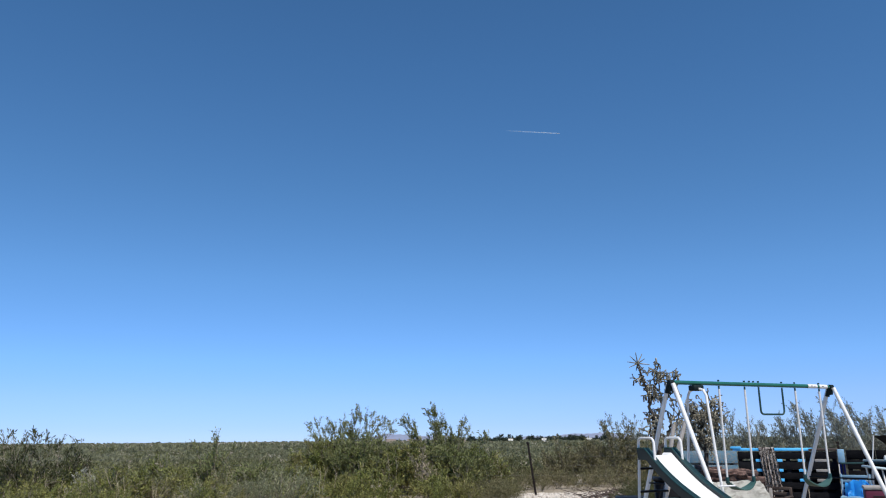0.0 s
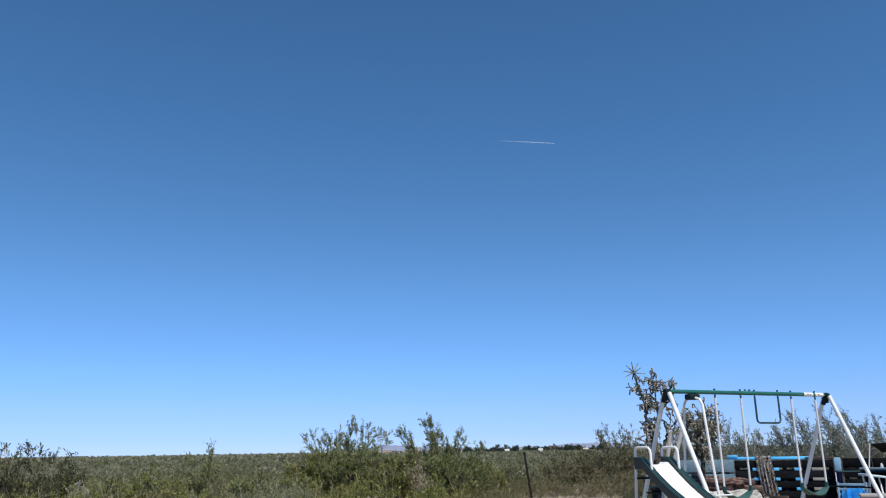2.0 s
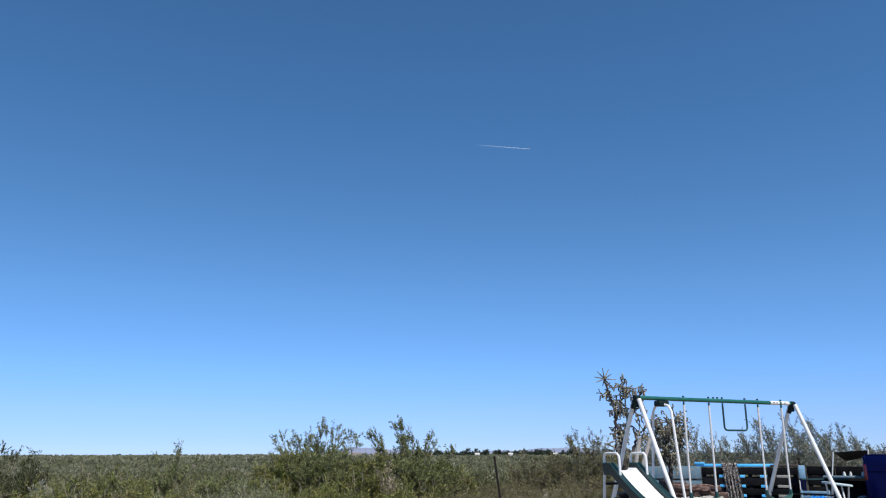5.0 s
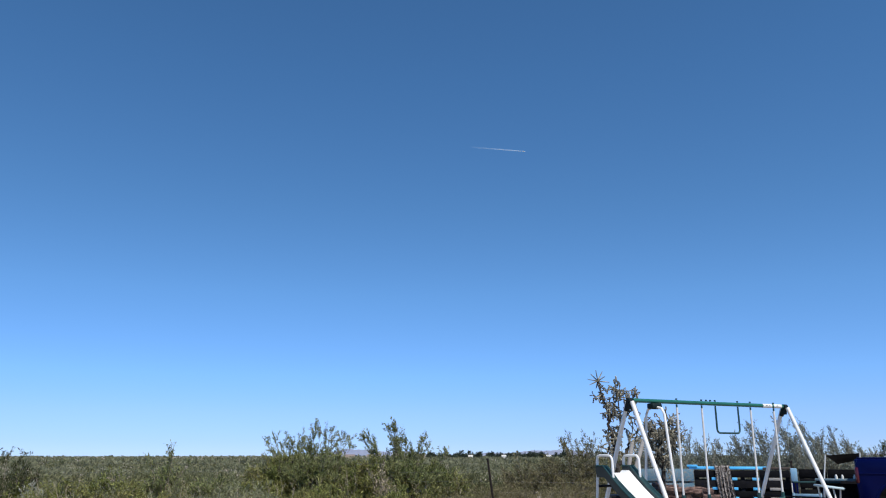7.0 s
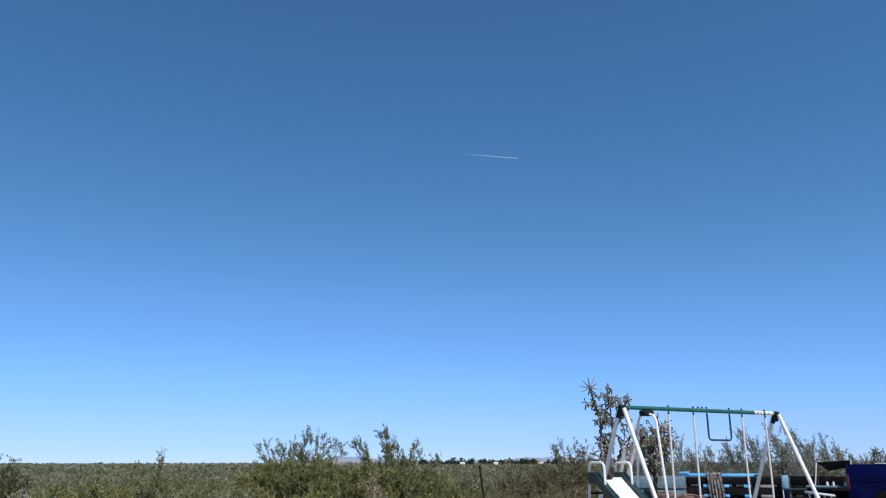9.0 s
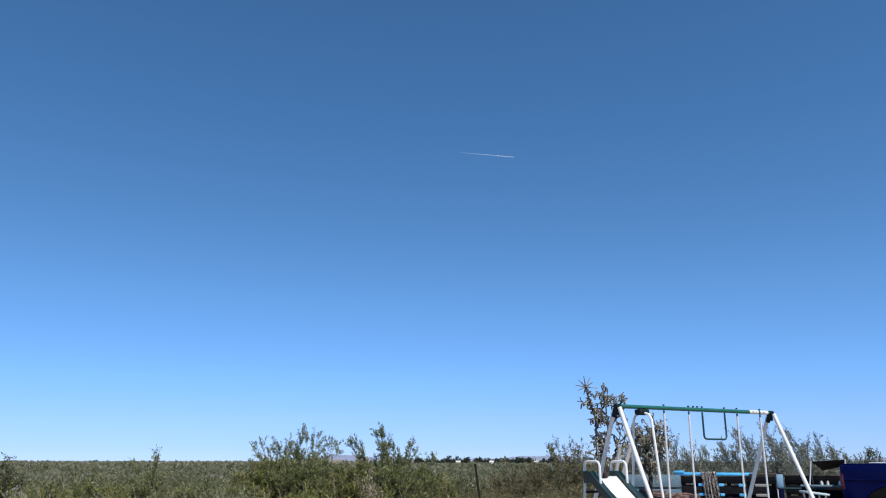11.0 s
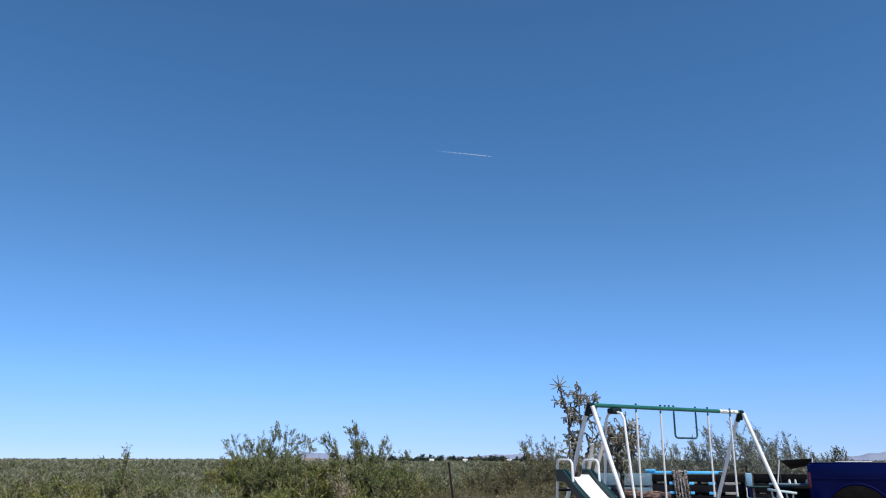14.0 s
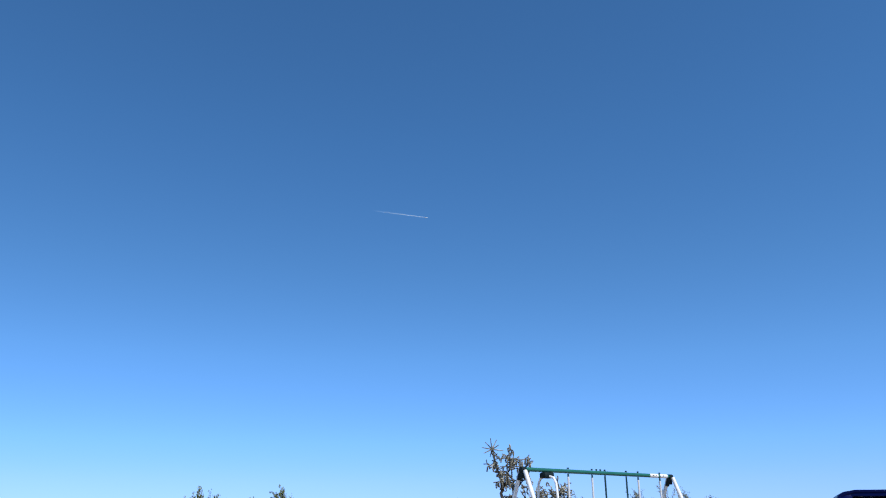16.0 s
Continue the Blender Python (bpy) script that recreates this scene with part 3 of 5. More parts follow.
shrub("creosote_bush", polar(-28.2, 20.5), 2.0, 1.25, 31, "dark olive creosote bush with bare grey twigs", 60, 12, 13, 0.045, M_LEAF_D, bare=0.4,
      tips=[(-0.42, 0, 1.6), (-0.3, 0.1, 1.62), (-0.15, 0, 1.5), (0.05, 0, 1.45), (0.22, 0, 1.6), (0.32, 0, 1.63), (0.42, 0, 1.58), (0.6, 0, 1.5), (0.8, 0, 1.45)])
shrub("creosote_bush", polar(-25.4, 21.5), 1.5, 1.3, 32, "dark olive creosote bush with bare grey twigs", 46, 12, 13, 0.045, M_LEAF_D, bare=0.4,
      tips=[(0.1, 0, 1.5), (-0.2, 0, 1.48), (0.3, 0, 1.45)])
shrub("creosote_bush", polar(-16.3, 23.0), 1.3, 1.15, 33, "slender creosote bush with one tall tip", 36, 12, 13, 0.045, M_LEAF,
      tips=[(0.08, 0, 1.64), (0.12, 0.05, 1.6), (0.05, 0.05, 1.52), (0.1, 0, 1.4), (-0.5, 0, 1.35), (0.6, 0, 1.3)])
shrub("creosote_bush", polar(-19.5, 22.0), 1.6, 1.0, 35, "yellow green creosote bush with grey twigs", 46, 12, 13, 0.045, M_LEAF_Y)
shrub("creosote_bush", polar(-13.2, 20.8), 1.7, 0.95, 36, "olive green creosote bush with grey twigs", 46, 12, 13, 0.045, M_LEAF)
shrub("creosote_bush", polar(-22.6, 19.8), 1.7, 0.9, 37, "yellow green creosote bush with grey twigs", 46, 12, 13, 0.045, M_LEAF_Y)
shrub("saltbush", polar(32.05, 22.0), 0.75, 1.45, 34, "small dark green shrub behind the truck", 40, 13, 15, 0.042, M_LEAF_D, tips=[(0.0, 0, 1.58), (-0.1, 0, 1.54), (0.08, 0, 1.56), (0.22, 0, 1.47), (-0.2, 0, 1.48)])


def scrub(name, count, near, far, size, variants, detail, leaf, mat, seed, label, az=(-37, 46), power=1.0, twigs=""):
    """Many low bushes on the plain, joined: each is one of a few grown forms, turned and scaled."""
    rng = np.random.default_rng(seed)
    forms = []
    for _ in range(variants):
        st, tw, lv = detail
        lines, faces = shrub_arrays(rng, 1.5, 1.0, st, tw, lv, leaf, bare=0.15)
        bare_twigs = stem_faces([(ln, r * 0.6, r2 * 0.8) for ln, r, r2 in lines if len(ln) > 3]) if twigs else faces[:0]
        forms.append((faces, bare_twigs))
    out, out2 = [], []
    for _ in range(count):
        d = near * (far / near) ** (rng.uniform(0, 1) ** power)
        p = polar(rng.uniform(*az), d)
        k = rng.uniform(*size)
        a = rng.uniform(0, 2 * np.pi)
        c, s_ = math.cos(a) * k, math.sin(a) * k
        f = forms[rng.integers(variants)]
        z = ground_height(p.x, p.y) if d < 400 else -0.5
        kz = k * rng.uniform(0.75, 1.1)
        for g, o in zip(f, (out, out2)):
            o.append(np.stack([g[:, 0] * c - g[:, 1] * s_ + p.x, g[:, 0] * s_ + g[:, 1] * c + p.y, g[:, 2] * kz + z], axis=1))
    if twigs:
        tagged(quads_object(twigs, np.concatenate(out2), M_TWIG), "grey bare twigs inside the desert scrub", "twigs", kind="stuff")
    ob = quads_object(name, np.concatenate(out), mat)
    return tagged(ob, label, "scrub", kind="stuff")


scrub("near_scrub", 36, 16.5, 34, (0.7, 1.1), 6, (28, 9, 12), 0.038, M_LEAF_Y, 41, "dense low yellow green desert scrub", az=(-37, -9), twigs="scrub_twigs")
scrub("grey_scrub", 31, 16.5, 32, (0.7, 1.15), 6, (26, 9, 10), 0.036, M_LEAF_G, 51, "dry grey green desert scrub with bare twigs", az=(-37, -8), twigs="grey_scrub_twigs")
scrub("low_scrub", 24, 18.2, 21.2, (0.45, 0.95), 6, (22, 8, 10), 0.05, M_LEAF_Y, 48, "low yellow green scrub at the foot of the bushes", az=(-13, 2.6), twigs="low_scrub_twigs")


def dry_stalks(count, az, near, far, tall, seed):
    """Bare straw-coloured stems standing up among the scrub."""
    rng = np.random.default_rng(seed)
    lines = []
    for _ in range(count):
        p = polar(rng.uniform(*az), rng.uniform(near, far))
        h = rng.uniform(*tall)
        base = np.array([p.x, p.y, ground_height(p.x, p.y) - 0.02])
        top = base + np.array([rng.normal(-0.05, 0.12), rng.normal(0, 0.12), h])
        lines.append((np.stack([base, (base + top) / 2 + rng.normal(0, 0.03, 3), top]), 0.007, 0.003))
        for _ in range(4):
            u = rng.uniform(0.45, 0.95)
            q = base + (top - base) * u
            lines.append((np.stack([q, q + np.array([rng.normal(0, 0.05), rng.normal(0, 0.05), rng.uniform(0.08, 0.2)])]), 0.004, 0.002))
    tagged(quads_object("dry_stalks", stem_faces(lines), M_STALK), "dry straw coloured stalks among the desert scrub", "dry stalks", kind="stuff")


dry_stalks(85, (-37, -8), 17.5, 22.5, (0.45, 0.95), 61)
dry_stalks(26, (-8, 4), 20.6, 22.0, (0.5, 1.1), 62)
scrub("foot_scrub", 30, 18.2, 21.6, (0.4, 0.68), 5, (20, 7, 8), 0.042, M_LEAF_B, 53, "low dry olive scrub at the foot of the bank", az=(1.0, 5.2))
scrub("tall_scrub", 110, 42, 240, (1.05, 1.45), 6, (14, 6, 5), 0.10, M_SCRUB, 54, "taller olive bushes scattered over the plain")
scrub("bank_scrub", 36, 26, 40, (0.9, 1.3), 5, (20, 7, 8), 0.06, M_SCRUB, 42, "olive desert scrub beyond the fence", az=(-14, 36))
scrub("bank_brush", 46, 21.4, 27, (0.45, 0.8), 5, (20, 7, 8), 0.042, M_LEAF_B, 49, "low dry brush behind the gravel bank", az=(1, 18), twigs="brush_twigs")
scrub("yard_brush", 42, 15.5, 22.5, (0.35, 0.62), 5, (20, 7, 8), 0.042, M_LEAF_D, 50, "low brown olive brush at the edge of the yard", az=(12.2, 19))
scrub("middle_scrub", 490, 31, 68, (0.75, 1.1), 8, (11, 5, 5), 0.095, M_SCRUB, 43, "olive desert scrub covering the plain")
scrub("plain_scrub", 1450, 62, 160, (0.75, 1.15), 8, (8, 4, 3), 0.175, M_SCRUB_HAZE, 52, "olive grey scrub further out on the plain, haze in its colour")
scrub("far_scrub", 3900, 130, 900, (0.85, 1.3), 6, (6, 3, 2), 0.42, M_SCRUB_HAZE, 44, "grey green scrub on the far plain, haze in its colour")
scrub("distant_scrub", 2800, 800, 4300, (1.0, 1.7), 5, (6, 2, 2), 0.7, M_SCRUB_HAZE, 45, "grey green scrub reaching the horizon, haze in its colour")
scrub("town_trees", 75, 520, 950, (2.4, 5.4), 5, (10, 6, 5), 0.22, M_TOWN_TREE, 46, "dark trees round distant houses", az=(1.5, 14.5))
scrub("horizon_trees", 320, 2600, 4300, (2.2, 4.2), 5, (8, 3, 3), 0.5, M_TOWN_TREE, 47, "dark far tree line on the horizon", az=(-37, 46))


# ---- hills, houses ----
def build_hills(az0, az1, tops, seed, d=4550):
    """A long ridge far off, with gullies; tops: heights in metres at even steps."""
    bm = bmesh.new()
    n = 120
    rows = []
    for i in range(n + 1):
        u = i / n
        k = u * (len(tops) - 1)
        j = min(len(tops) - 2, int(k))
        h = tops[j] + (tops[j + 1] - tops[j]) * (k - j)
        h = h * (1 + 0.22 * noise.noise((u * 9, seed, 0)) + 0.10 * noise.noise((u * 31, seed, 3)))
        a = az0 + (az1 - az0) * u
        row = []
        for v in range(7):
            w = v / 6
            rough = 1 + 0.3 * noise.noise((u * 40, w * 3, seed)) * (1 - w)
            row.append(bm.verts.new(polar(a, d - 260 + 260 * w, -2 + (h + 2) * w ** 0.8 * rough)))
        row.append(bm.verts.new(polar(a, d + 120, -2)))
        rows.append(row)
    for p, q in zip(rows, rows[1:]):
        for v in range(7):
            bm.faces.new((p[v], q[v], q[v + 1], p[v + 1]))
    ob = mesh_object("hills", bm, M_HAZY_ROCK)
    tagged(ob, "low bare hills far away, painted blue grey for haze", "hills", kind="structure")


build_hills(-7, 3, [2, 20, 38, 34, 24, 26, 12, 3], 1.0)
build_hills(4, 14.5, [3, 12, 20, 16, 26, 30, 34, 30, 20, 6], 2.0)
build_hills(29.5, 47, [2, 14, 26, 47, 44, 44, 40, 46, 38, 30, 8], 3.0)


def build_house(az, d, w, h, mat, label):
    s = thing("house", polar(az, d, -0.5), label, "house", "distant houses", rz=-az)
    dep = 8.0
    part("wall", box(w, dep, h, (0, 0, h / 2), 0.05), mat, s)
    bm = bmesh.new()
    a = [bm.verts.new((x, y, h)) for x, y in ((-w / 2 - 0.12, -dep / 2 - 0.12), (w / 2 + 0.12, -dep / 2 - 0.12), (w / 2 + 0.12, dep / 2 + 0.12), (-w / 2 - 0.12, dep / 2 + 0.12))]
    r = [bm.verts.new((-w / 2 - 0.12, 0, h + 0.8)), bm.verts.new((w / 2 + 0.12, 0, h + 0.8))]
    for f in ((a[0], a[1], r[1], r[0]), (a[2], a[3], r[0], r[1]), (a[1], a[2], r[1]), (a[3], a[0], r[0]), (a[3], a[2], a[1], a[0])):
        bm.faces.new(f)
    part("roof", bm, M_ROOF if mat is not M_WHITE else M_SHEET, s, smooth=False)
    for x in (-w * 0.28, w * 0.25):
        part("window", box(0.5, 0.1, 0.5, (x, -dep / 2 - 0.03, h * 0.62), 0.02), M_GLASS, s)
    part("door", box(0.8, 0.1, 2.0, (0, -dep / 2 - 0.03, 1.03), 0.02), M_ROOF if h > 2 else M_SHEET, s)


for az, d, w, h, mt, lb in ((4.75, 500, 2.8, 1.6, M_WHITE, "small white distant house among trees"), (7.15, 500, 2.8, 1.6, M_WHITE, "small white distant house among trees"),
                            (10.35, 500, 3.4, 1.6, M_WHITE, "small white distant house among trees"), (-3.9, 900, 11, 2.7, M_HOUSE, "low tan distant house"),
                            (-2.3, 940, 14, 2.7, M_HOUSE, "long tan distant house"), (-0.4, 900, 12, 2.8, M_ROOF, "brown distant house under trees"), (1.2, 900, 9, 2.7, M_HOUSE, "low tan distant house")):
    build_house(az, d, w, h, mt, lb)


# ---- wire fence ----
FENCE = [polar(-44, 27), polar(-8.0, 23.2), polar(6.45, 20.0), polar(16.0, 20.5), polar(26.3, 20.5), polar(48, 25)]


def build_fence():
    s = thing("wire_fence", FENCE[2], "rusty steel post fence strung with thin wires", "fence")
    o = FENCE[2]
    for i, p in enumerate(FENCE):
        q = p - o
        top = 1.36 if i == 2 else 1.30
        lean = Vector((-0.17, 0, 0)) if i == 2 else Vector((0.02, 0, 0))
        bm = box(0.055, 0.008, top + 0.1, (0, 0, top / 2 - 0.05), 0.001)
        bm = box(0.006, 0.034, top + 0.1, (0, 0.017, top / 2 - 0.05), 0.001, bm)
        for k in range(18):
            bm = box(0.016, 0.014, 0.02, (0, -0.008, 0.15 + k * (top - 0.2) / 18), 0.002, bm)
        bm = box(0.06, 0.03, 0.04, (-0.01, -0.01, top - 0.03), 0.004, bm)
        for v in bm.verts:
            v.co += q + lean * (v.co.z / top)
        part("post", bm, M_STEEL, s)
    for z in (0.55, 0.80, 1.02, 1.24):
        pts = []
        for a, b in zip(FENCE, FENCE[1:]):
            for k in range(6):
                t = k / 6
                pts.append((a - o).lerp(b - o, t) + Vector((-0.02, -0.03, z - 0.10 * t * (1 - t))))
        pts.append(FENCE[-1] - o + Vector((0, -0.03, z)))
        part("wire", tube(pts, 0.0015, 4), M_WIRE, s)


build_fence()


# ---- cholla cactus ----
def build_cholla(at, limbs, seed, label, density=1.0):
    """A tree cholla: a dark trunk that forks into limbs, ending in short jointed branches and hanging chains of fruit."""
    rng = random.Random(seed)
    s = thing("cholla_cactus", at, label, "cactus", "cholla cacti")
    trunk = bmesh.new()
    joints = bmesh.new()

    def joint(p, d, length, r):
        q = p + d * length
        k = 5
        side = d.orthogonal().normalized()
        up = d.cross(side)
        rings = []
        for f, rr in ((0.0, 0.55), (0.25, 1.0), (0.8, 1.0), (1.0, 0.5)):
            rings.append([joints.verts.new(p + d * length * f + (side * math.cos(6.283 * j / k) + up * math.sin(6.283 * j / k)) * r * rr * rng.uniform(0.85, 1.15)) for j in range(k)])
        for a, b in zip(rings, rings[1:]):
            for j in range(k):
                joints.faces.new((a[j], a[(j + 1) % k], b[(j + 1) % k], b[j]))
        joints.faces.new(rings[-1])
        return q

    def grow(p, d, n, depth):
        for i in range(n):
            d = (d + Vector((rng.gauss(0, 0.35), rng.gauss(0, 0.35), rng.gauss(0.04, 0.3)))).normalized()
            p = joint(p, d, rng.uniform(0.032, 0.07), rng.uniform(0.008, 0.0115))
            if depth > 0 and rng.random() < 0.75:
                grow(p, (d + Vector((rng.gauss(0, 0.9), rng.gauss(0, 0.9), rng.gauss(0.1, 0.6)))).normalized(), rng.randint(1, 3), depth - 1)
            if rng.random() < 0.34:
                q = p.copy()
                for _ in range(rng.randint(1, 4)):
                    dd = Vector((rng.gauss(0, 0.35), rng.gauss(0, 0.35), -1)).normalized()
                    q = joint(q, dd, rng.uniform(0.022, 0.038), 0.015)

    for pts, r, bushy in limbs:
        line = []
        pts = [Vector(p) for p in pts]
        for a, b in zip(pts, pts[1:]):
            for k in range(6):
                line.append(a.lerp(b, k / 6) + Vector((rng.gauss(0, 0.018), rng.gauss(0, 0.018), 0)))
        line.append(pts[-1])
        tube(line, r, 7, trunk, r * 0.5)
        for i, p in enumerate(line):
            u = i / len(line)
            if u > bushy and rng.random() < 0.9 * density:
                for _ in range(rng.randint(1, 3) if density < 1.2 else rng.randint(2, 4)):
                    a = rng.uniform(0, 6.28)
                    grow(p, Vector((math.cos(a), math.sin(a), rng.gauss(0.1, 0.5))).normalized(), rng.randint(1, 2), 2)
        if bushy < 0.9:
            grow(line[-1], Vector((0, 0, 1)), 2, 2)
    part("trunk", trunk, M_CHOLLA_D, s, "dark woody trunk and limbs")
    part("joints", joints, M_CHOLLA, s, "pale spiny branch joints with hanging fruit", smooth=True)
    return s, rng


CH = 14.0
ch_at = polar(15.2, CH)
ch_right = Vector((math.cos(radians(15.2)), -math.sin(radians(15.2)), 0))


def ch(az, el, deep=0.0):
    """A place on the cactus by bearing and elevation, told in its own coordinates."""
    p = polar(az, CH + deep, height(CH + deep, el))
    return p - ch_at


build_cholla(ch_at, [
    ([(0, 0, -0.02), ch(15.1, -1.2), ch(14.9, 1.0), ch(14.75, 2.4)], 0.05, 0.45),
    ([ch(14.75, 2.4), ch(14.5, 3.6), ch(14.2, 4.5)], 0.028, 0.15),
    ([ch(14.75, 2.4), ch(15.2, 3.5, 0.15), ch(15.5, 4.5, 0.2)], 0.026, 0.25),
    ([ch(14.9, 1.0), ch(15.6, 2.2, 0.1), ch(16.2, 3.4, 0.1), ch(16.6, 4.1)], 0.028, 0.45),
    ([ch(15.1, -1.2), ch(15.8, 0.4, 0.2), ch(16.2, 1.4, 0.3)], 0.03, 0.3),
    ([ch(15.1, -1.2), ch(14.6, -0.1, -0.2), ch(14.6, 0.8, -0.2)], 0.025, 0.3),
    ([ch(14.2, 4.5), ch(14.05, 5.2)], 0.016, 0.9)], 3, "tall branching cholla cactus with dark trunk behind the swings", 0.95)

# the rosette of straight stalks on the tallest limb
rosette = bmesh.new()
for i in range(9):
    a = 0.35 + i * 6.283 / 9
    top = Vector(ch(14.05, 5.2))
    tip = top + Vector((math.cos(a) * (0.15 + 0.03 * (i % 3)), 0.05 * math.sin(3 * a), 0.03 + 0.16 * math.sin(a)))
    tube([top, top.lerp(tip, 0.6), tip], 0.012, 5, rosette, 0.006)
ros = mesh_object("stalk_rosette", rosette, M_CHOLLA)
ros.parent = [o for o in scene.objects if o.name == "cholla_cactus"][0]

ch_at2 = polar(18.2, CH + 0.6)
d2 = ch_at - ch_at2
build_cholla(ch_at2, [
    ([(0, 0, -0.02), ch(18.2, -1.0, 0.6) + d2, ch(18.1, 0.6, 0.6) + d2], 0.05, 0.4),
    ([ch(18.1, 0.6, 0.6) + d2, ch(17.6, 1.5, 0.6) + d2, ch(17.4, 2.2, 0.6) + d2], 0.026, 0.2),
    ([ch(18.1, 0.6, 0.6) + d2, ch(18.5, 1.6, 0.6) + d2, ch(18.7, 2.2, 0.7) + d2], 0.028, 0.2),
    ([ch(18.2, -1.0, 0.6) + d2, ch(18.9, 0.6, 0.8) + d2, ch(19.3, 1.9, 0.8) + d2], 0.026, 0.3),
    ([ch(18.2, -1.0, 0.6) + d2, ch(17.5, 0.0, 0.6) + d2, ch(17.1, 0.9, 0.6) + d2], 0.026, 0.3)], 8, "lower bushy cholla cactus with drooping joints", 1.5)


# ---- pallet fence and yard things ----
PD = 17.0


def flat(az, d=PD):
    """Turn about z so that a thing's -y side faces the viewer."""
    return -az


def board_panel(name, az0, az1, z_top, d, label, boards, mat, upright=None, depth=0.11, group="pallets of the fence"):
    """A standing panel: upright stringers with boards nailed across the front; boards: (bottom, top, material, from, to)."""
    mid = (az0 + az1) / 2
    w = 2 * d * math.tan(radians((az1 - az0) / 2))
    s = thing(name, polar(mid, d), label, "pallet", group, rz=flat(mid))
    for x in (-w / 2 + 0.045, 0, w / 2 - 0.045):
        part("stringer", box(0.08, depth, z_top - 0.01, (x, 0, (z_top - 0.01) / 2), 0.006), upright or mat, s)
    for z0, z1, m, u0, u1, dy in boards:
        part("board", box(w * (u1 - u0), 0.02, z1 - z0, (w * ((u0 + u1) / 2 - 0.5), -depth / 2 - 0.012 + dy, (z0 + z1) / 2), 0.004), m, s)
    for k in range(7):
        z = 0.06 + k * (z_top - 0.14) / 6
        part("back_board", box(w, 0.018, 0.12, (0, depth / 2 + 0.011, z), 0.003), upright or mat, s)
    return s


# weathered blue boards
board_panel("wood_panel", 15.9, 20.15, 1.17, PD, "worn grey blue board panel standing on edge",
            [(0.92, 1.16, M_OLDBLUE, 0, 1, 0), (0.72, 0.88, M_OLDBLUE, 0, 1, 0), (0.50, 0.68, M_OLDBLUE, 0, 1, 0), (0.27, 0.45, M_OLDBLUE, 0, 1, 0), (0.04, 0.22, M_OLDBLUE, 0, 1, 0)], M_GREYWOOD)
# black pallets with light blue slats
zr = [(1.0, 1.12), (0.80, 0.94), (0.62, 0.74), (0.44, 0.56), (0.24, 0.38), (0.05, 0.17)]
for a0, a1, blues in ((20.2, 22.2, ((0.55, 1.0),)), (22.24, 24.3, ((0.10, 0.34), (0.79, 1.0))), (24.34, 26.2, ((0.3, 0.7),))):
    boards = [(z0, z1, M_PALLET, 0, 1, 0) for z0, z1 in zr]
    for u0, u1 in blues:
        for z in (0.945, 0.76, 0.58):
            boards.append((z, z + 0.052, M_SKYBLUE if a0 < 24.3 else M_GREYWOOD, u0, u1, -0.004))
    board_panel("pallet", a0, a1, 1.15, PD, "black painted wooden pallet with light blue slats", boards, M_PALLET)

rail = thing("top_rail", polar(22.2, PD, 0), "light blue painted rail along the pallet tops", "rail", rz=-22.2)
part("plank", box(1.46, 0.13, 0.055, (0.05, 0, 1.178), 0.01), M_SKYBLUE, rail)
part("bracket", box(0.20, 0.15, 0.05, (-0.62, -0.01, 1.215), 0.012), M_SKYBLUE, rail)
rail2 = thing("top_plank", polar(25.45, PD, 0), "bare brown plank along the pallet tops", "plank", rz=-25.45)
part("plank", box(0.52, 0.13, 0.045, (0, 0, 1.173), 0.01), M_DKWOOD, rail2)

bp = thing("fence_post", polar(26.45, PD - 0.2, 0), "square fence post painted pale blue at the top", "post", rz=-26.4)
part("shaft", box(0.10, 0.10, 0.95, (0, 0, 0.465), 0.008), M_TRUCK, bp)
part("cap", box(0.115, 0.115, 0.24, (0, 0, 1.06), 0.01), material("pale blue paint", (0.20, 0.40, 0.58), (0.27, 0.44, 0.58), rough=0.7, scale=12, bump=0.3), bp, "pale blue painted end")
part("edge_strip", box(0.015, 0.012, 0.9, (-0.055, -0.055, 0.46), 0.002), M_WHITE, bp)

# dark panels on the other side of the post
for a0, a1 in ((26.75, 28.4), (28.44, 30.2)):
    board_panel("pallet", a0, a1, 1.12, PD + 0.3, "black painted wooden pallet behind the yard clutter",
                [(z0, z1 + 0.04, M_PALLET, 0, 1, 0) for z0, z1 in zr], M_PALLET)
gb = thing("green_pole", polar(27.4, PD - 0.45, 0), "dark green pole on two stakes", "pole", rz=-27.4)
part("bar", tube([(-0.3, 0, 0.93), (0.5, 0, 0.935)], 0.018, 8), M_DKGREEN, gb)
for x in (-0.27, 0.47):
    part("stake", tube([(x, 0, 0.93), (x, 0, -0.02)], 0.015, 8), M_BLACKP, gb)


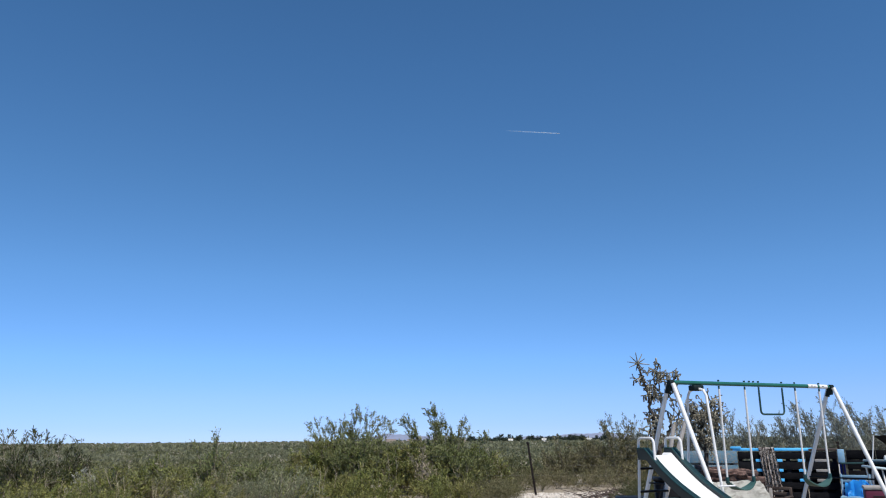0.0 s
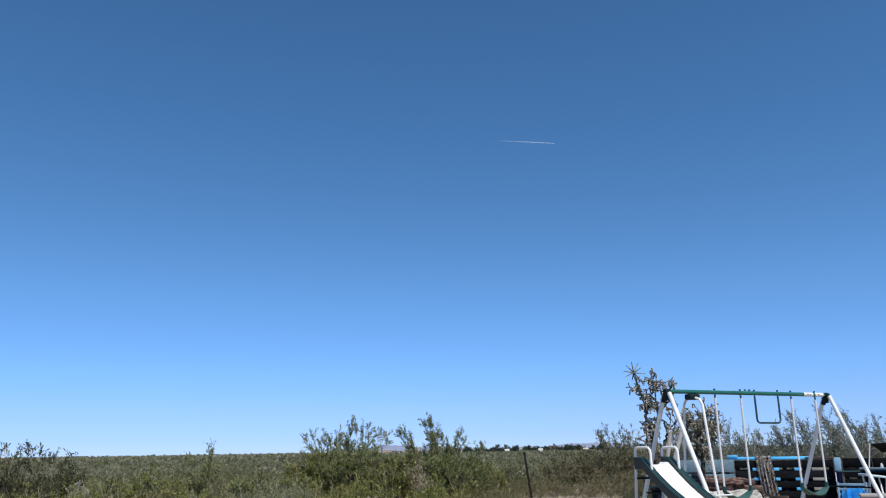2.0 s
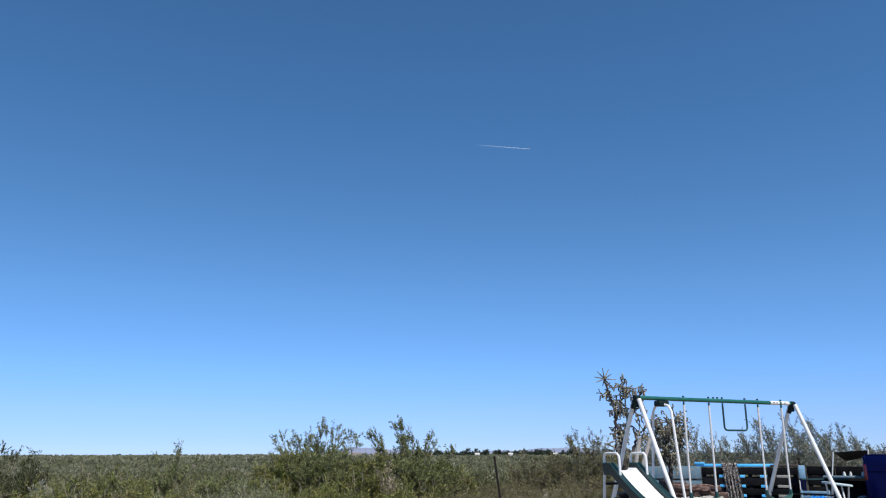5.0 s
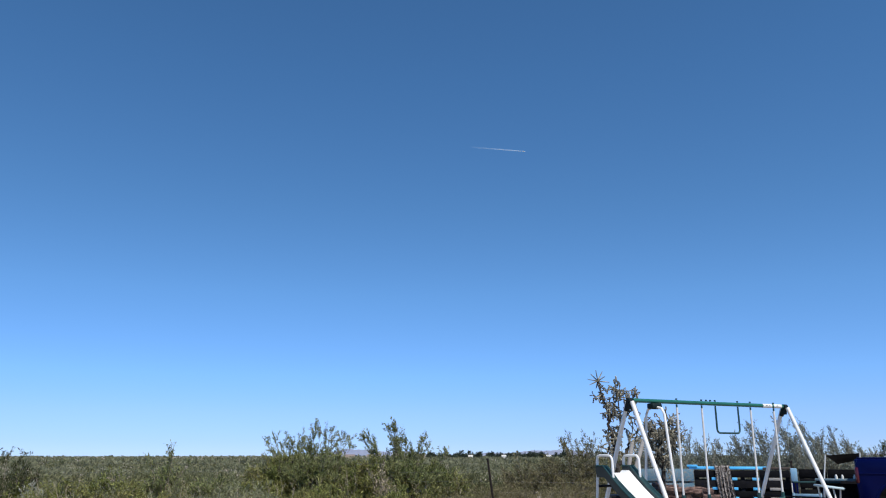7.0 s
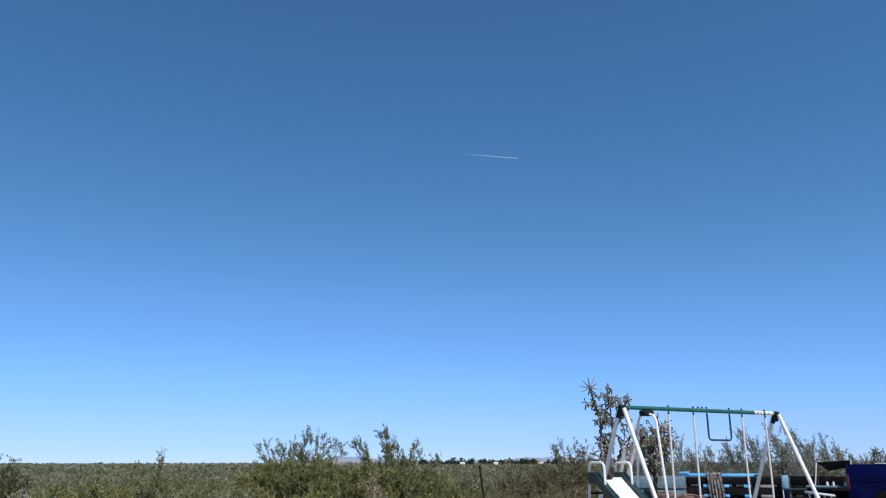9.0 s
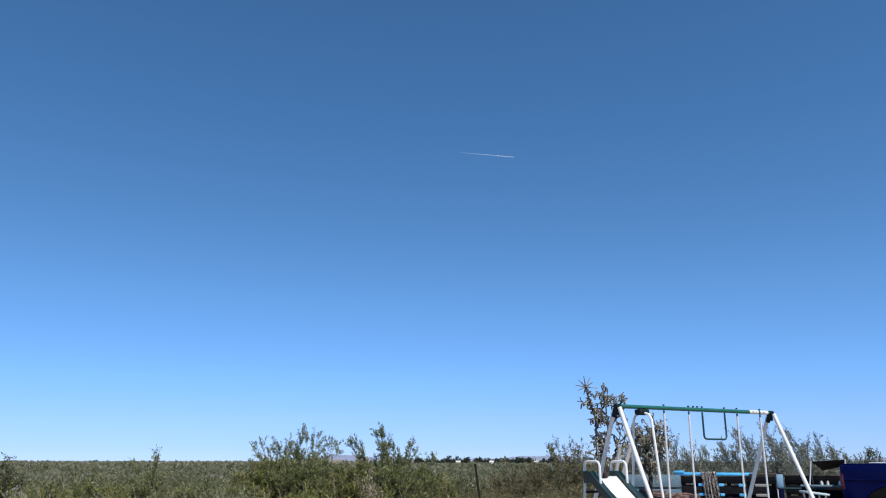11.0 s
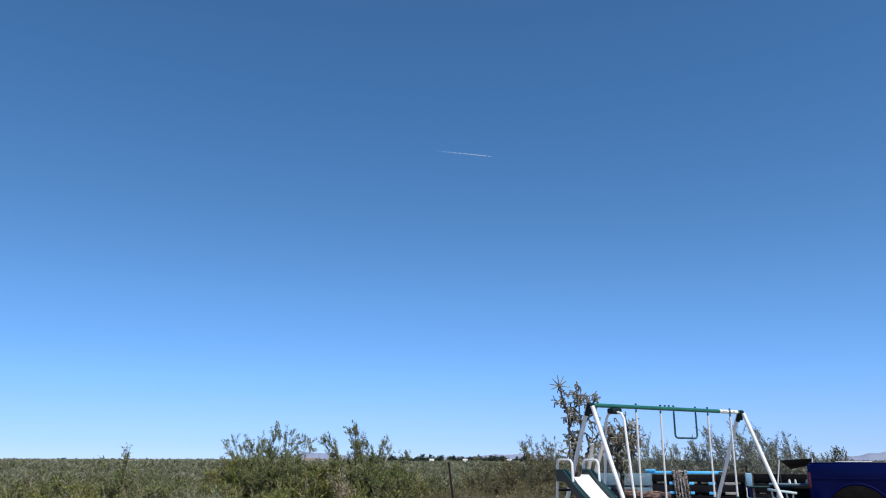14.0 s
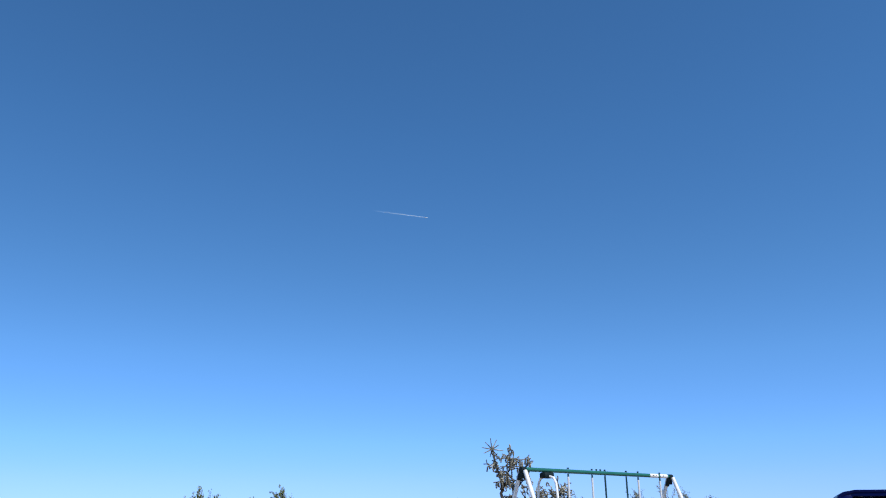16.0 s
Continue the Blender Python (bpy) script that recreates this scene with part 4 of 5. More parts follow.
def cloth(name, w, h, drop_back, mat, at, rz, label, folds=5, seed=0, top=1.2):
    """A cloth hung over a rail: front sheet with folds, over the top, short back sheet."""
    bm = bmesh.new()
    nx, nz = 16, 22
    grid = []
    for j in range(nz + 1):
        v = j / nz * (h + 0.16 + drop_back)
        row = []
        for i in range(nx + 1):
            u = i / nx - 0.5
            if v < h:
                y, z = -0.09, top - h + v
            elif v < h + 0.16:
                y, z = -0.09 + (v - h), top + 0.012
            else:
                y, z = 0.085, top - (v - h - 0.16)
            f = min(1, abs(top - z) * 3)
            y += (0.022 * math.sin(u * folds * 6.28 + seed) + 0.02 * noise.noise((u * 4, v * 3, seed))) * f - (0.015 if y < 0 else -0.015)
            row.append(bm.verts.new((u * w * (1 + 0.10 * f * (1 if v < h else 0.3)) + 0.10 * (top - z) * (v < h), y, z)))
        grid.append(row)
    for a, b in zip(grid, grid[1:]):
        for i in range(nx):
            bm.faces.new((a[i], a[i + 1], b[i + 1], b[i]))
    bmesh.ops.solidify(bm, geom=bm.faces[:], thickness=0.008)
    s = thing(name, at, label, "blanket", rz=rz)
    part("cloth", bm, mat, s)
    return s


M_BLANKET = material("patterned blanket", (0.42, 0.37, 0.33), (0.30, 0.25, 0.22), rough=0.95, scale=9)
nb, lbk = M_BLANKET.node_tree.nodes, M_BLANKET.node_tree.links
wv = nb.new("ShaderNodeTexWave")
wv.inputs["Scale"].default_value = 5
wv.inputs["Distortion"].default_value = 16
wv.inputs["Detail"].default_value = 1
wv.inputs["Detail Scale"].default_value = 2.2
tcb = nb.new("ShaderNodeTexCoord")
lbk.new(tcb.outputs["Object"], wv.inputs["Vector"])
rb = nb.new("ShaderNodeValToRGB")
rb.color_ramp.elements[0].position, rb.color_ramp.elements[1].position = 0.36, 0.55
rb.color_ramp.elements[0].color, rb.color_ramp.elements[1].color = (0.045, 0.032, 0.028, 1), (0.56, 0.51, 0.47, 1)
lbk.new(wv.outputs["Fac"], rb.inputs["Fac"])
lbk.new(rb.outputs["Color"], nb["Principled BSDF"].inputs["Base Color"])
cloth("blanket", 0.28, 0.86, 0.3, M_BLANKET, polar(22.02, PD, 0), -22.02, "brown and cream patterned blanket hung over the rail", top=1.215)

# pale sheet of board leaning towards the viewer, low behind the slide
sh = thing("leaning_sheet", polar(20.15, 13.2, 0), "pale weathered sheet lying slanted on a low frame", "board", rz=-24)
bm = bmesh.new()
g = []
for j in range(25):
    row = []
    for i in range(25):
        u, v = i / 24 - 0.5, j / 24 - 0.5
        fold = 0.035 * noise.noise((u * 5, v * 5, 3.1)) + 0.014 * noise.noise((u * 14, v * 14, 7.7))
        x = u * (1.10 - 0.34 * (v + 0.5)) - 0.10 * (v + 0.5) + 0.02 * noise.noise((v * 6, 1.0, u))
        row.append(bm.verts.new((x, v * 0.86 - 0.3 * fold, 0.535 + 0.40 * v + 0.02 * u + fold)))
    g.append(row)
for p, q in zip(g, g[1:]):
    for i in range(24):
        bm.faces.new((p[i], p[i + 1], q[i + 1], q[i]))
bmesh.ops.solidify(bm, geom=bm.faces[:], thickness=0.012)
part("sheet", bm, M_SHEET, sh)
for x in (-0.4, 0.42):
    part("frame_leg", box(0.05, 0.05, 0.66, (x, 0.3, 0.32), 0.005), M_GREYWOOD, sh)
    part("frame_leg", box(0.05, 0.05, 0.36, (x, -0.33, 0.17), 0.005), M_GREYWOOD, sh)

# heap of brown rugs and logs
hp = thing("rug_heap", polar(18.9, 15.2, 0), "heap of rolled brown rugs before the blue boards", "rugs", rz=-20)
rng_h = random.Random(4)
for i in range(28):
    z = 0.08 + 0.12 * (i // 4)
    x = -0.42 + 0.28 * (i % 4) + rng_h.uniform(-0.1, 0.1)
    if z > 0.5:
        x *= 0.75
    y0, sag = rng_h.uniform(-0.14, 0.14), rng_h.uniform(-0.05, 0.05)
    pts = [(x - 0.36 + 0.09 * k, y0 + rng_h.gauss(0, 0.02), z + sag * (k - 4) / 4 + rng_h.gauss(0, 0.014)) for k in range(9)]
    part("rug", tube(pts, rng_h.uniform(0.05, 0.085), 8), M_BROWN, hp)

# low brown garden chair
cf = thing("garden_chair", polar(22.4, 15.0, 0), "dark brown low wooden garden chair by the fence", "chair", rz=-40)
cf.scale = (0.8, 0.8, 0.72)
for x in (-0.22, 0.22):
    part("leg", box(0.05, 0.05, 0.58, (x, -0.22, 0.28), 0.006), M_DKWOOD, cf)
    part("leg", box(0.05, 0.05, 0.8, (x, 0.22, 0.39), 0.006), M_DKWOOD, cf)
    part("armrest", box(0.07, 0.52, 0.03, (x, 0, 0.585), 0.006), M_DKWOOD, cf)
for y in (-0.16, -0.05, 0.06, 0.17):
    part("seat_slat", box(0.44, 0.09, 0.02, (0, y, 0.40), 0.004), M_DKWOOD, cf)
for z in (0.52, 0.64, 0.76):
    part("back_slat", box(0.44, 0.02, 0.08, (0, 0.245, z), 0.004), M_DKWOOD, cf)

# plastic chair under a blue tarpaulin
tc = thing("plastic_chair", polar(27.05, 15.4, 0), "pale blue plastic chair half covered by a blue sheet", "chair", rz=-30)
for x in (-0.22, 0.22):
    for y in (-0.2, 0.2):
        part("leg", tube([(x, y, 0.4), (x * 1.15, y * 1.15, -0.01)], 0.02, 8), M_CHAIR, tc)
    part("back_post", tube([(x, 0.2, 0.4), (x, 0.26, 0.78)], 0.018, 8), M_CHAIR, tc)
part("seat", box(0.48, 0.46, 0.035, (0, 0, 0.41), 0.015), M_CHAIR, tc)
for z in (0.50, 0.58, 0.66, 0.74):
    part("back_slat", box(0.42, 0.018, 0.045, (0, 0.215 + 0.06 * (z - 0.4) / 0.4, z), 0.006), M_CHAIR, tc)
bm = bmesh.new()
grid = []
for j in range(15):
    row = []
    for i in range(13):
        u, v = i / 12 - 0.5, j / 14
        z = 0.70 - 0.70 * v ** 1.5 - 0.14 * max(0, u) + 0.06 * math.sin(u * 19 + v * 5) * (0.3 + v) - 0.12 * abs(u)
        y = 0.32 - 0.62 * v + 0.05 * math.sin(u * 23 + v * 2) + 0.03 * math.sin(u * 41 - v * 6)
        row.append(bm.verts.new((u * (0.50 + 0.35 * v) + 0.16 + 0.14 * v, y, max(0.01, z))))
    grid.append(row)
for a, b in zip(grid, grid[1:]):
    for i in range(12):
        bm.faces.new((a[i], a[i + 1], b[i + 1], b[i]))
bmesh.ops.solidify(bm, geom=bm.faces[:], thickness=0.006)
ts = thing("blue_tarp", polar(26.75, 15.3, 0), "crumpled bright blue tarpaulin thrown over a chair", "tarpaulin", rz=-30)
part("sheet", bm, M_TARP, ts)

# pale table on white legs
tb = thing("folding_table", polar(28.4, 14.4, 0), "small pale folding table on white legs", "table", rz=-15)
part("tabletop", box(0.34, 0.55, 0.035, (0, 0, 0.93), 0.014, m=Matrix.Rotation(radians(7), 4, "Y")), M_TABLE, tb)
for x in (-0.11, 0.12):
    for y, k in ((-0.22, 0.22), (0.22, -0.22)):
        part("leg", tube([(x, y, 0.925 - x * 0.1), (x, k, 0.0)], 0.013, 8), M_WHITE, tb)

# maroon cooler
mc = thing("cooler", polar(28.75, 13.4, 0), "maroon plastic cooler with a pale lid on a crate", "cooler", rz=-24)
part("crate", box(0.62, 0.42, 0.36, (0, 0, 0.18), 0.01), M_PALLET, mc)
part("body", box(0.60, 0.40, 0.30, (0, 0, 0.51), 0.03), M_MAROON, mc)
part("lid", box(0.62, 0.42, 0.05, (0, 0, 0.685), 0.02), M_GREYWOOD, mc)
part("handle", tube([(-0.2, -0.22, 0.57), (0.2, -0.22, 0.57)], 0.012, 6), M_BLACKP, mc)

# sunshade on white poles and bench behind
ss = thing("sunshade", polar(29.3, 16.3, 0), "dark canvas sunshade stretched on white poles", "sunshade", rz=-29.3)
bm = bmesh.new()
g = []
for j in range(9):
    row = []
    for i in range(9):
        u, v = i / 8, j / 8
        x = -0.24 + 0.56 * u + 0.18 * (1 - u) * v
        z = 1.42 + 0.04 * u - (0.16 - 0.04 * u) * v - 0.03 * math.sin(math.pi * u) * math.sin(math.pi * v)
        row.append(bm.verts.new((x, -0.3 + 0.75 * v, z)))
    g.append(row)
for a, b in zip(g, g[1:]):
    for i in range(8):
        bm.faces.new((a[i], a[i + 1], b[i + 1], b[i]))
bmesh.ops.solidify(bm, geom=bm.faces[:], thickness=0.006)
part("canvas", bm, M_CANVAS, ss)
for p, q in (((-0.24, -0.3, 1.43), (-0.46, -0.3, 0)), ((0.32, -0.3, 1.47), (0.20, -0.32, 0)), ((0.31, 0.44, 1.35), (0.34, 0.46, 0))):
    part("pole", tube([p, q], 0.011, 8), M_WHITE, ss)
bn = thing("workbench", polar(29.1, 16.0, 0), "dark workbench with a pale edge and small bottles", "bench", rz=-29)
part("top", box(0.80, 0.5, 0.03, (0, 0, 1.0), 0.006), M_OLDBLUE, bn)
for x in (-0.36, 0.36):
    for y in (-0.2, 0.2):
        part("leg", box(0.06, 0.06, 0.97, (x, y, 0.48), 0.006), M_PALLET, bn)
part("back_panel", box(0.8, 0.03, 0.75, (0, 0.2, 0.55), 0.004), M_PALLET, bn)
for x, c, r in ((-0.05, M_WHITE, 0.035), (0.05, M_WHITE, 0.03), (0.25, M_TABLE, 0.045)):
    bt = thing("bottle", bn.matrix_world @ Vector((x, -0.05, 1.015)), "small pale bottle standing on the workbench", "bottle", "bottles on the bench")
    part("body", tube([(0, 0, 0), (0, 0, 0.05)], r * 0.7, 10), c, bt)
    part("neck", tube([(0, 0, 0.05), (0, 0, 0.075)], r * 0.5, 8, r2=r * 0.35), c, bt)

# black storage bin, an added black block and leaning poles by the slide
bx = thing("black_box", polar(13.05, 11.8, 0), "low black plastic storage bin beside the slide", "bin", rz=-10)
part("body", box(0.42, 0.5, 0.56, (0, 0, 0.28), 0.03), M_BLACKP, bx)
part("lid", box(0.46, 0.54, 0.05, (0, 0, 0.585), 0.02), M_BLACKP, bx)
# block added to darken the black area behind the slide; no bin known there
tall = thing("black_box", polar(15.7, 12.0, 0), "tall black block added for the dark interior behind the slide", "bin", rz=-12)
part("body", box(0.46, 0.48, 0.82, (0, 0, 0.41), 0.03), M_BLACKP, tall)
part("lid", box(0.50, 0.52, 0.05, (0, 0, 0.845), 0.02), M_BLACKP, tall)
for a0, a1, e0 in ((17.0, 14.2, 1.1), (16.2, 14.6, 0.9)):
    top = polar(a0, 11.6, height(11.6, e0))
    foot = polar(a1, 11.3, 0)
    lp = thing("leaning_pole", foot, "grey weathered pole leaning behind the swing set", "pole", "leaning poles")
    part("shaft", tube([(0, 0, 0), top - foot], 0.03, 10), M_GREYWOOD, lp)


# ---- pickup truck ----
def build_truck():
    """Own coordinates: origin on the ground at the near rear corner, x forward, y across away from the viewer."""
    s = thing("pickup_truck", polar(30.05, 15.0), "dark blue pickup truck parked beside the yard clutter", "truck", rz=-33)
    W = 1.96

    def arch(cx, r, n=14):
        return [(cx + r * math.cos(a), 0.55 + r * math.sin(a)) for a in (math.pi * k / n for k in range(n, -1, -1))]

    side = [(0.03, 0.64)] + [(0.07, 0.58)] + arch(0.72, 0.47) + [(1.30, 0.52), (1.64, 0.50), (1.64, 1.365), (0.05, 1.365), (0.01, 1.28), (0.0, 0.95)]
    for y in (0.06, W - 0.06):
        bm = extrude(side, 0.12, 0.012)
        bmesh.ops.translate(bm, vec=(0, y, 0), verts=bm.verts)
        bed = part("bed_side", bm, M_TRUCK, s)
        part("rail_cap", box(1.60, 0.10, 0.025, (0.84, y, 1.376), 0.008), M_TRUCK, bed)
        # white strip added as the highlight along part of the far rail
        if y > 1:
            part("rail_highlight", box(0.62, 0.09, 0.022, (0.72, y, 1.40), 0.008), M_WHITE, bed, "white strip standing in for the highlight on the far rail")
        flare = []
        yy = y - 0.07 if y < 1 else y + 0.07
        for k in range(15):
            a = math.pi * k / 14
            flare.append((0.72 + 0.50 * math.cos(a), yy + (0.012 if y < 1 else -0.012), 0.55 + 0.50 * math.sin(a)))
        part("wheel_arch_lip", tube(flare, 0.022, 8), M_TRUCK, bed)
        part("crease", tube([(0.05, yy + (0.005 if y < 1 else -0.005), 1.13), (1.62, yy + (0.005 if y < 1 else -0.005), 1.13)], 0.009, 6), M_TRUCK, bed)
        part("tail_light", box(0.06, 0.10, 0.26, (0.02, y - 0.02 if y < 1 else y + 0.02, 1.10), 0.02), M_RED, s, "red tail lamp")
    # inner well block; its black colour carries the shade under the arch
    part("wheel_well", box(1.5, W - 1.1, 0.62, (0.84, W / 2, 0.85), 0.05), M_BLACKP, s, "inner wheel well, black for the shade under the arch")
    part("tailgate", box(0.07, W - 0.26, 0.72, (0.03, W / 2, 1.00), 0.02), M_TRUCK, s)
    part("bed_floor", box(1.56, W - 0.24, 0.05, (0.84, W / 2, 0.72), 0.01), M_BLACKP, s)
    part("bumper", box(0.16, W - 0.06, 0.20, (-0.09, W / 2, 0.60), 0.04), M_CHROME, s, "chrome rear bumper")
    part("chassis", box(5.2, 1.0, 0.18, (2.8, W / 2, 0.50), 0.03), M_BLACKP, s)
    body = [(1.66, 0.45), (3.98, 0.45)] + arch(4.55, 0.50) + [(5.08, 0.55), (5.50, 0.58), (5.60, 0.75), (5.58, 1.12), (5.40, 1.22), (4.20, 1.30), (1.66, 1.34)]
    bm = extrude(body, W, 0.02)
    bmesh.ops.translate(bm, vec=(0, W / 2, 0), verts=bm.verts)
    part("body", bm, M_TRUCK, s)
    # cab: roof, pillars and sills round open windows, with sloping sides
    def lean_in(z):
        return 0.03 + 0.16 * (z - 1.3) / 0.65

    roof = [(1.70, 1.84), (1.74, 1.90), (1.81, 1.945), (2.00, 1.975), (3.10, 1.965), (3.36, 1.90), (3.31, 1.875), (3.08, 1.925), (2.00, 1.93), (1.86, 1.90), (1.77, 1.83)]
    bm = extrude(roof, W - 0.34, 0.008)
    bmesh.ops.translate(bm, vec=(0, W / 2, 0), verts=bm.verts)
    c = part("cab_roof", bm, M_TRUCK, s)
    frames = (("rear_pillar", [(1.67, 1.33), (1.90, 1.33), (1.94, 1.87), (1.86, 1.93), (1.78, 1.92), (1.72, 1.85)]), ("sill", [(1.90, 1.33), (4.02, 1.31), (3.90, 1.42), (1.905, 1.42)]),
              ("middle_pillar", [(2.62, 1.42), (2.72, 1.42), (2.72, 1.88), (2.62, 1.88)]), ("roof_rail", [(1.935, 1.87), (3.26, 1.86), (3.34, 1.90), (3.10, 1.965), (2.00, 1.972), (1.86, 1.93)]),
              ("front_pillar", [(3.88, 1.42), (4.02, 1.31), (4.15, 1.30), (3.36, 1.91), (3.26, 1.86)]))
    for y_side in (0, 1):
        for nm, outline in frames:
            bm = extrude(outline, 0.07, 0.006)
            for v in bm.verts:
                off = lean_in(v.co.z) + 0.035 + v.co.y
                v.co.y = off if y_side == 0 else W - off
            bmesh.ops.recalc_face_normals(bm, faces=bm.faces[:])
            part(nm, bm, M_TRUCK, c)
    part("rear_sill", box(0.05, W - 0.2, 0.11, (1.70, W / 2, 1.375), 0.01), M_TRUCK, c)
    for y in (0.50, W - 0.50):
        part("rear_corner", box(0.05, 0.76, 0.56, (1.715, y, 1.60), 0.012, m=Matrix.Rotation(radians(5), 4, "Y")), M_TRUCK, c)
    for y in (0.47, 1.49):
        part("front_seat", box(0.16, 0.50, 0.62, (2.85, y, 1.45), 0.05), M_BLACKP, s)
        part("headrest", box(0.11, 0.27, 0.17, (2.82, y, 1.82), 0.04), M_BLACKP, s)
    for near in (True, False):
        for xs in (((1.86, 1.42), (1.90, 1.85), (2.62, 1.88), (2.62, 1.42)), ((2.72, 1.42), (2.72, 1.87), (3.28, 1.84), (3.86, 1.42))):
            g = bmesh.new()
            v = []
            for x, z in xs:
                k = 0.16 * (z - 1.3) / 0.65
                v.append(g.verts.new((x, 0.022 + k if near else W - 0.022 - k, z)))
            g.faces.new(v)
            bmesh.ops.recalc_face_normals(g, faces=g.faces[:])
            bmesh.ops.solidify(g, geom=g.faces[:], thickness=0.01)
            part("side_window", g, M_PANE, c, "clear side window", smooth=False).visible_shadow = False
        part("door_handle", box(0.16, 0.03, 0.03, (2.35, -0.012 if near else W + 0.012, 1.16), 0.01), M_CHROME, s)
        part("mirror", box(0.14, 0.20, 0.18, (3.75, -0.12 if near else W + 0.12, 1.42), 0.04), M_BLACKP, s)
        part("headlight", box(0.10, 0.28, 0.22, (5.54, 0.22 if near else W - 0.22, 0.98), 0.03), M_CHROME, s)
        for cx in (0.72, 4.55):
            y = 0.16 if near else W - 0.16
            t = bmesh.new()
            rings = []
            for k in range(28):
                a = 2 * math.pi * k / 28
                rings.append([t.verts.new((cx + math.cos(a) * r, y + dy, 0.405 + math.sin(a) * r)) for r, dy in ((0.26, -0.11), (0.36, -0.13), (0.405, -0.10), (0.405, 0.10), (0.36, 0.13), (0.26, 0.11))])
            for k in range(28):
                p, q = rings[k], rings[(k + 1) % 28]
                for j in range(6):
                    t.faces.new((p[j], p[(j + 1) % 6], q[(j + 1) % 6], q[j]))
            bmesh.ops.recalc_face_normals(t, faces=t.faces[:])
            w = part("wheel", tube([(cx, y - 0.07, 0.405), (cx, y + 0.07, 0.405)], 0.12, 12), M_CHROME, s)
            part("tyre", t, M_RUBBER, w)
            rim = bmesh.new()
            for k in range(6):
                a = 2 * math.pi * k / 6
                rim = box(0.20, 0.05, 0.07, (cx + 0.17 * math.cos(a), y - 0.06 if near else y + 0.06, 0.405 + 0.17 * math.sin(a)), 0.01, rim, Matrix.Rotation(-a, 4, "Y"))
            part("rim", rim, M_CHROME, w)
    rw = bmesh.new()
    rw.faces.new([rw.verts.new(p) for p in ((1.70, 0.87, 1.42), (1.70, W - 0.87, 1.42), (1.735, W - 0.87, 1.84), (1.735, 0.87, 1.84))])
    bmesh.ops.solidify(rw, geom=rw.faces[:], thickness=0.015)
    part("rear_window", rw, M_PANE, c, smooth=False).visible_shadow = False
    part("antenna", tube([(3.9, 0.12, 1.3), (3.9, 0.12, 2.0)], 0.004, 5), M_BLACKP, s)
    part("grille", box(0.06, 1.1, 0.30, (5.58, W / 2, 0.95), 0.02), M_CHROME, s)
    part("front_bumper", box(0.16, W - 0.04, 0.22, (5.64, W / 2, 0.62), 0.05), M_CHROME, s)
    return s


build_truck()

# ---- aeroplane and its trail ----
SKY_D = 4400


def up_there(az, el):
    return Vector((SKY_D * math.sin(radians(az)) * math.cos(radians(el)), SKY_D * math.cos(radians(az)) * math.cos(radians(el)), EYE[2] + SKY_D * math.sin(radians(el))))


M_TRAIL = bpy.data.materials.new("vapour trail")
M_TRAIL.use_nodes = True
tn, tl = M_TRAIL.node_tree.nodes, M_TRAIL.node_tree.links
tn["Principled BSDF"].inputs["Base Color"].default_value = (0.72, 0.84, 0.95, 1)
tn["Principled BSDF"].inputs["Roughness"].default_value = 1.0
t_co = tn.new("ShaderNodeTexCoord")
t_sep = tn.new("ShaderNodeSeparateXYZ")
t_noise = tn.new("ShaderNodeTexNoise")
t_noise.inputs["Scale"].default_value = 0.05
t_map = tn.new("ShaderNodeMapRange")
t_map.inputs["From Min"].default_value, t_map.inputs["From Max"].default_value = 0.0, 330.0
t_map.inputs["To Min"].default_value, t_map.inputs["To Max"].default_value = 0.0, 0.62
t_mul = tn.new("ShaderNodeMath")
t_mul.operation = "MULTIPLY"
t_tr = tn.new("ShaderNodeBsdfTransparent")
t_mix = tn.new("ShaderNodeMixShader")
t_n2 = tn.new("ShaderNodeMapRange")
t_n2.inputs["To Min"].default_value, t_n2.inputs["To Max"].default_value = 0.6, 1.1
tl.new(t_co.outputs["Object"], t_sep.inputs[0])
tl.new(t_co.outputs["Object"], t_noise.inputs["Vector"])
tl.new(t_sep.outputs["X"], t_map.inputs["Value"])
tl.new(t_noise.outputs["Fac"], t_n2.inputs["Value"])
tl.new(t_map.outputs["Result"], t_mul.inputs[0])
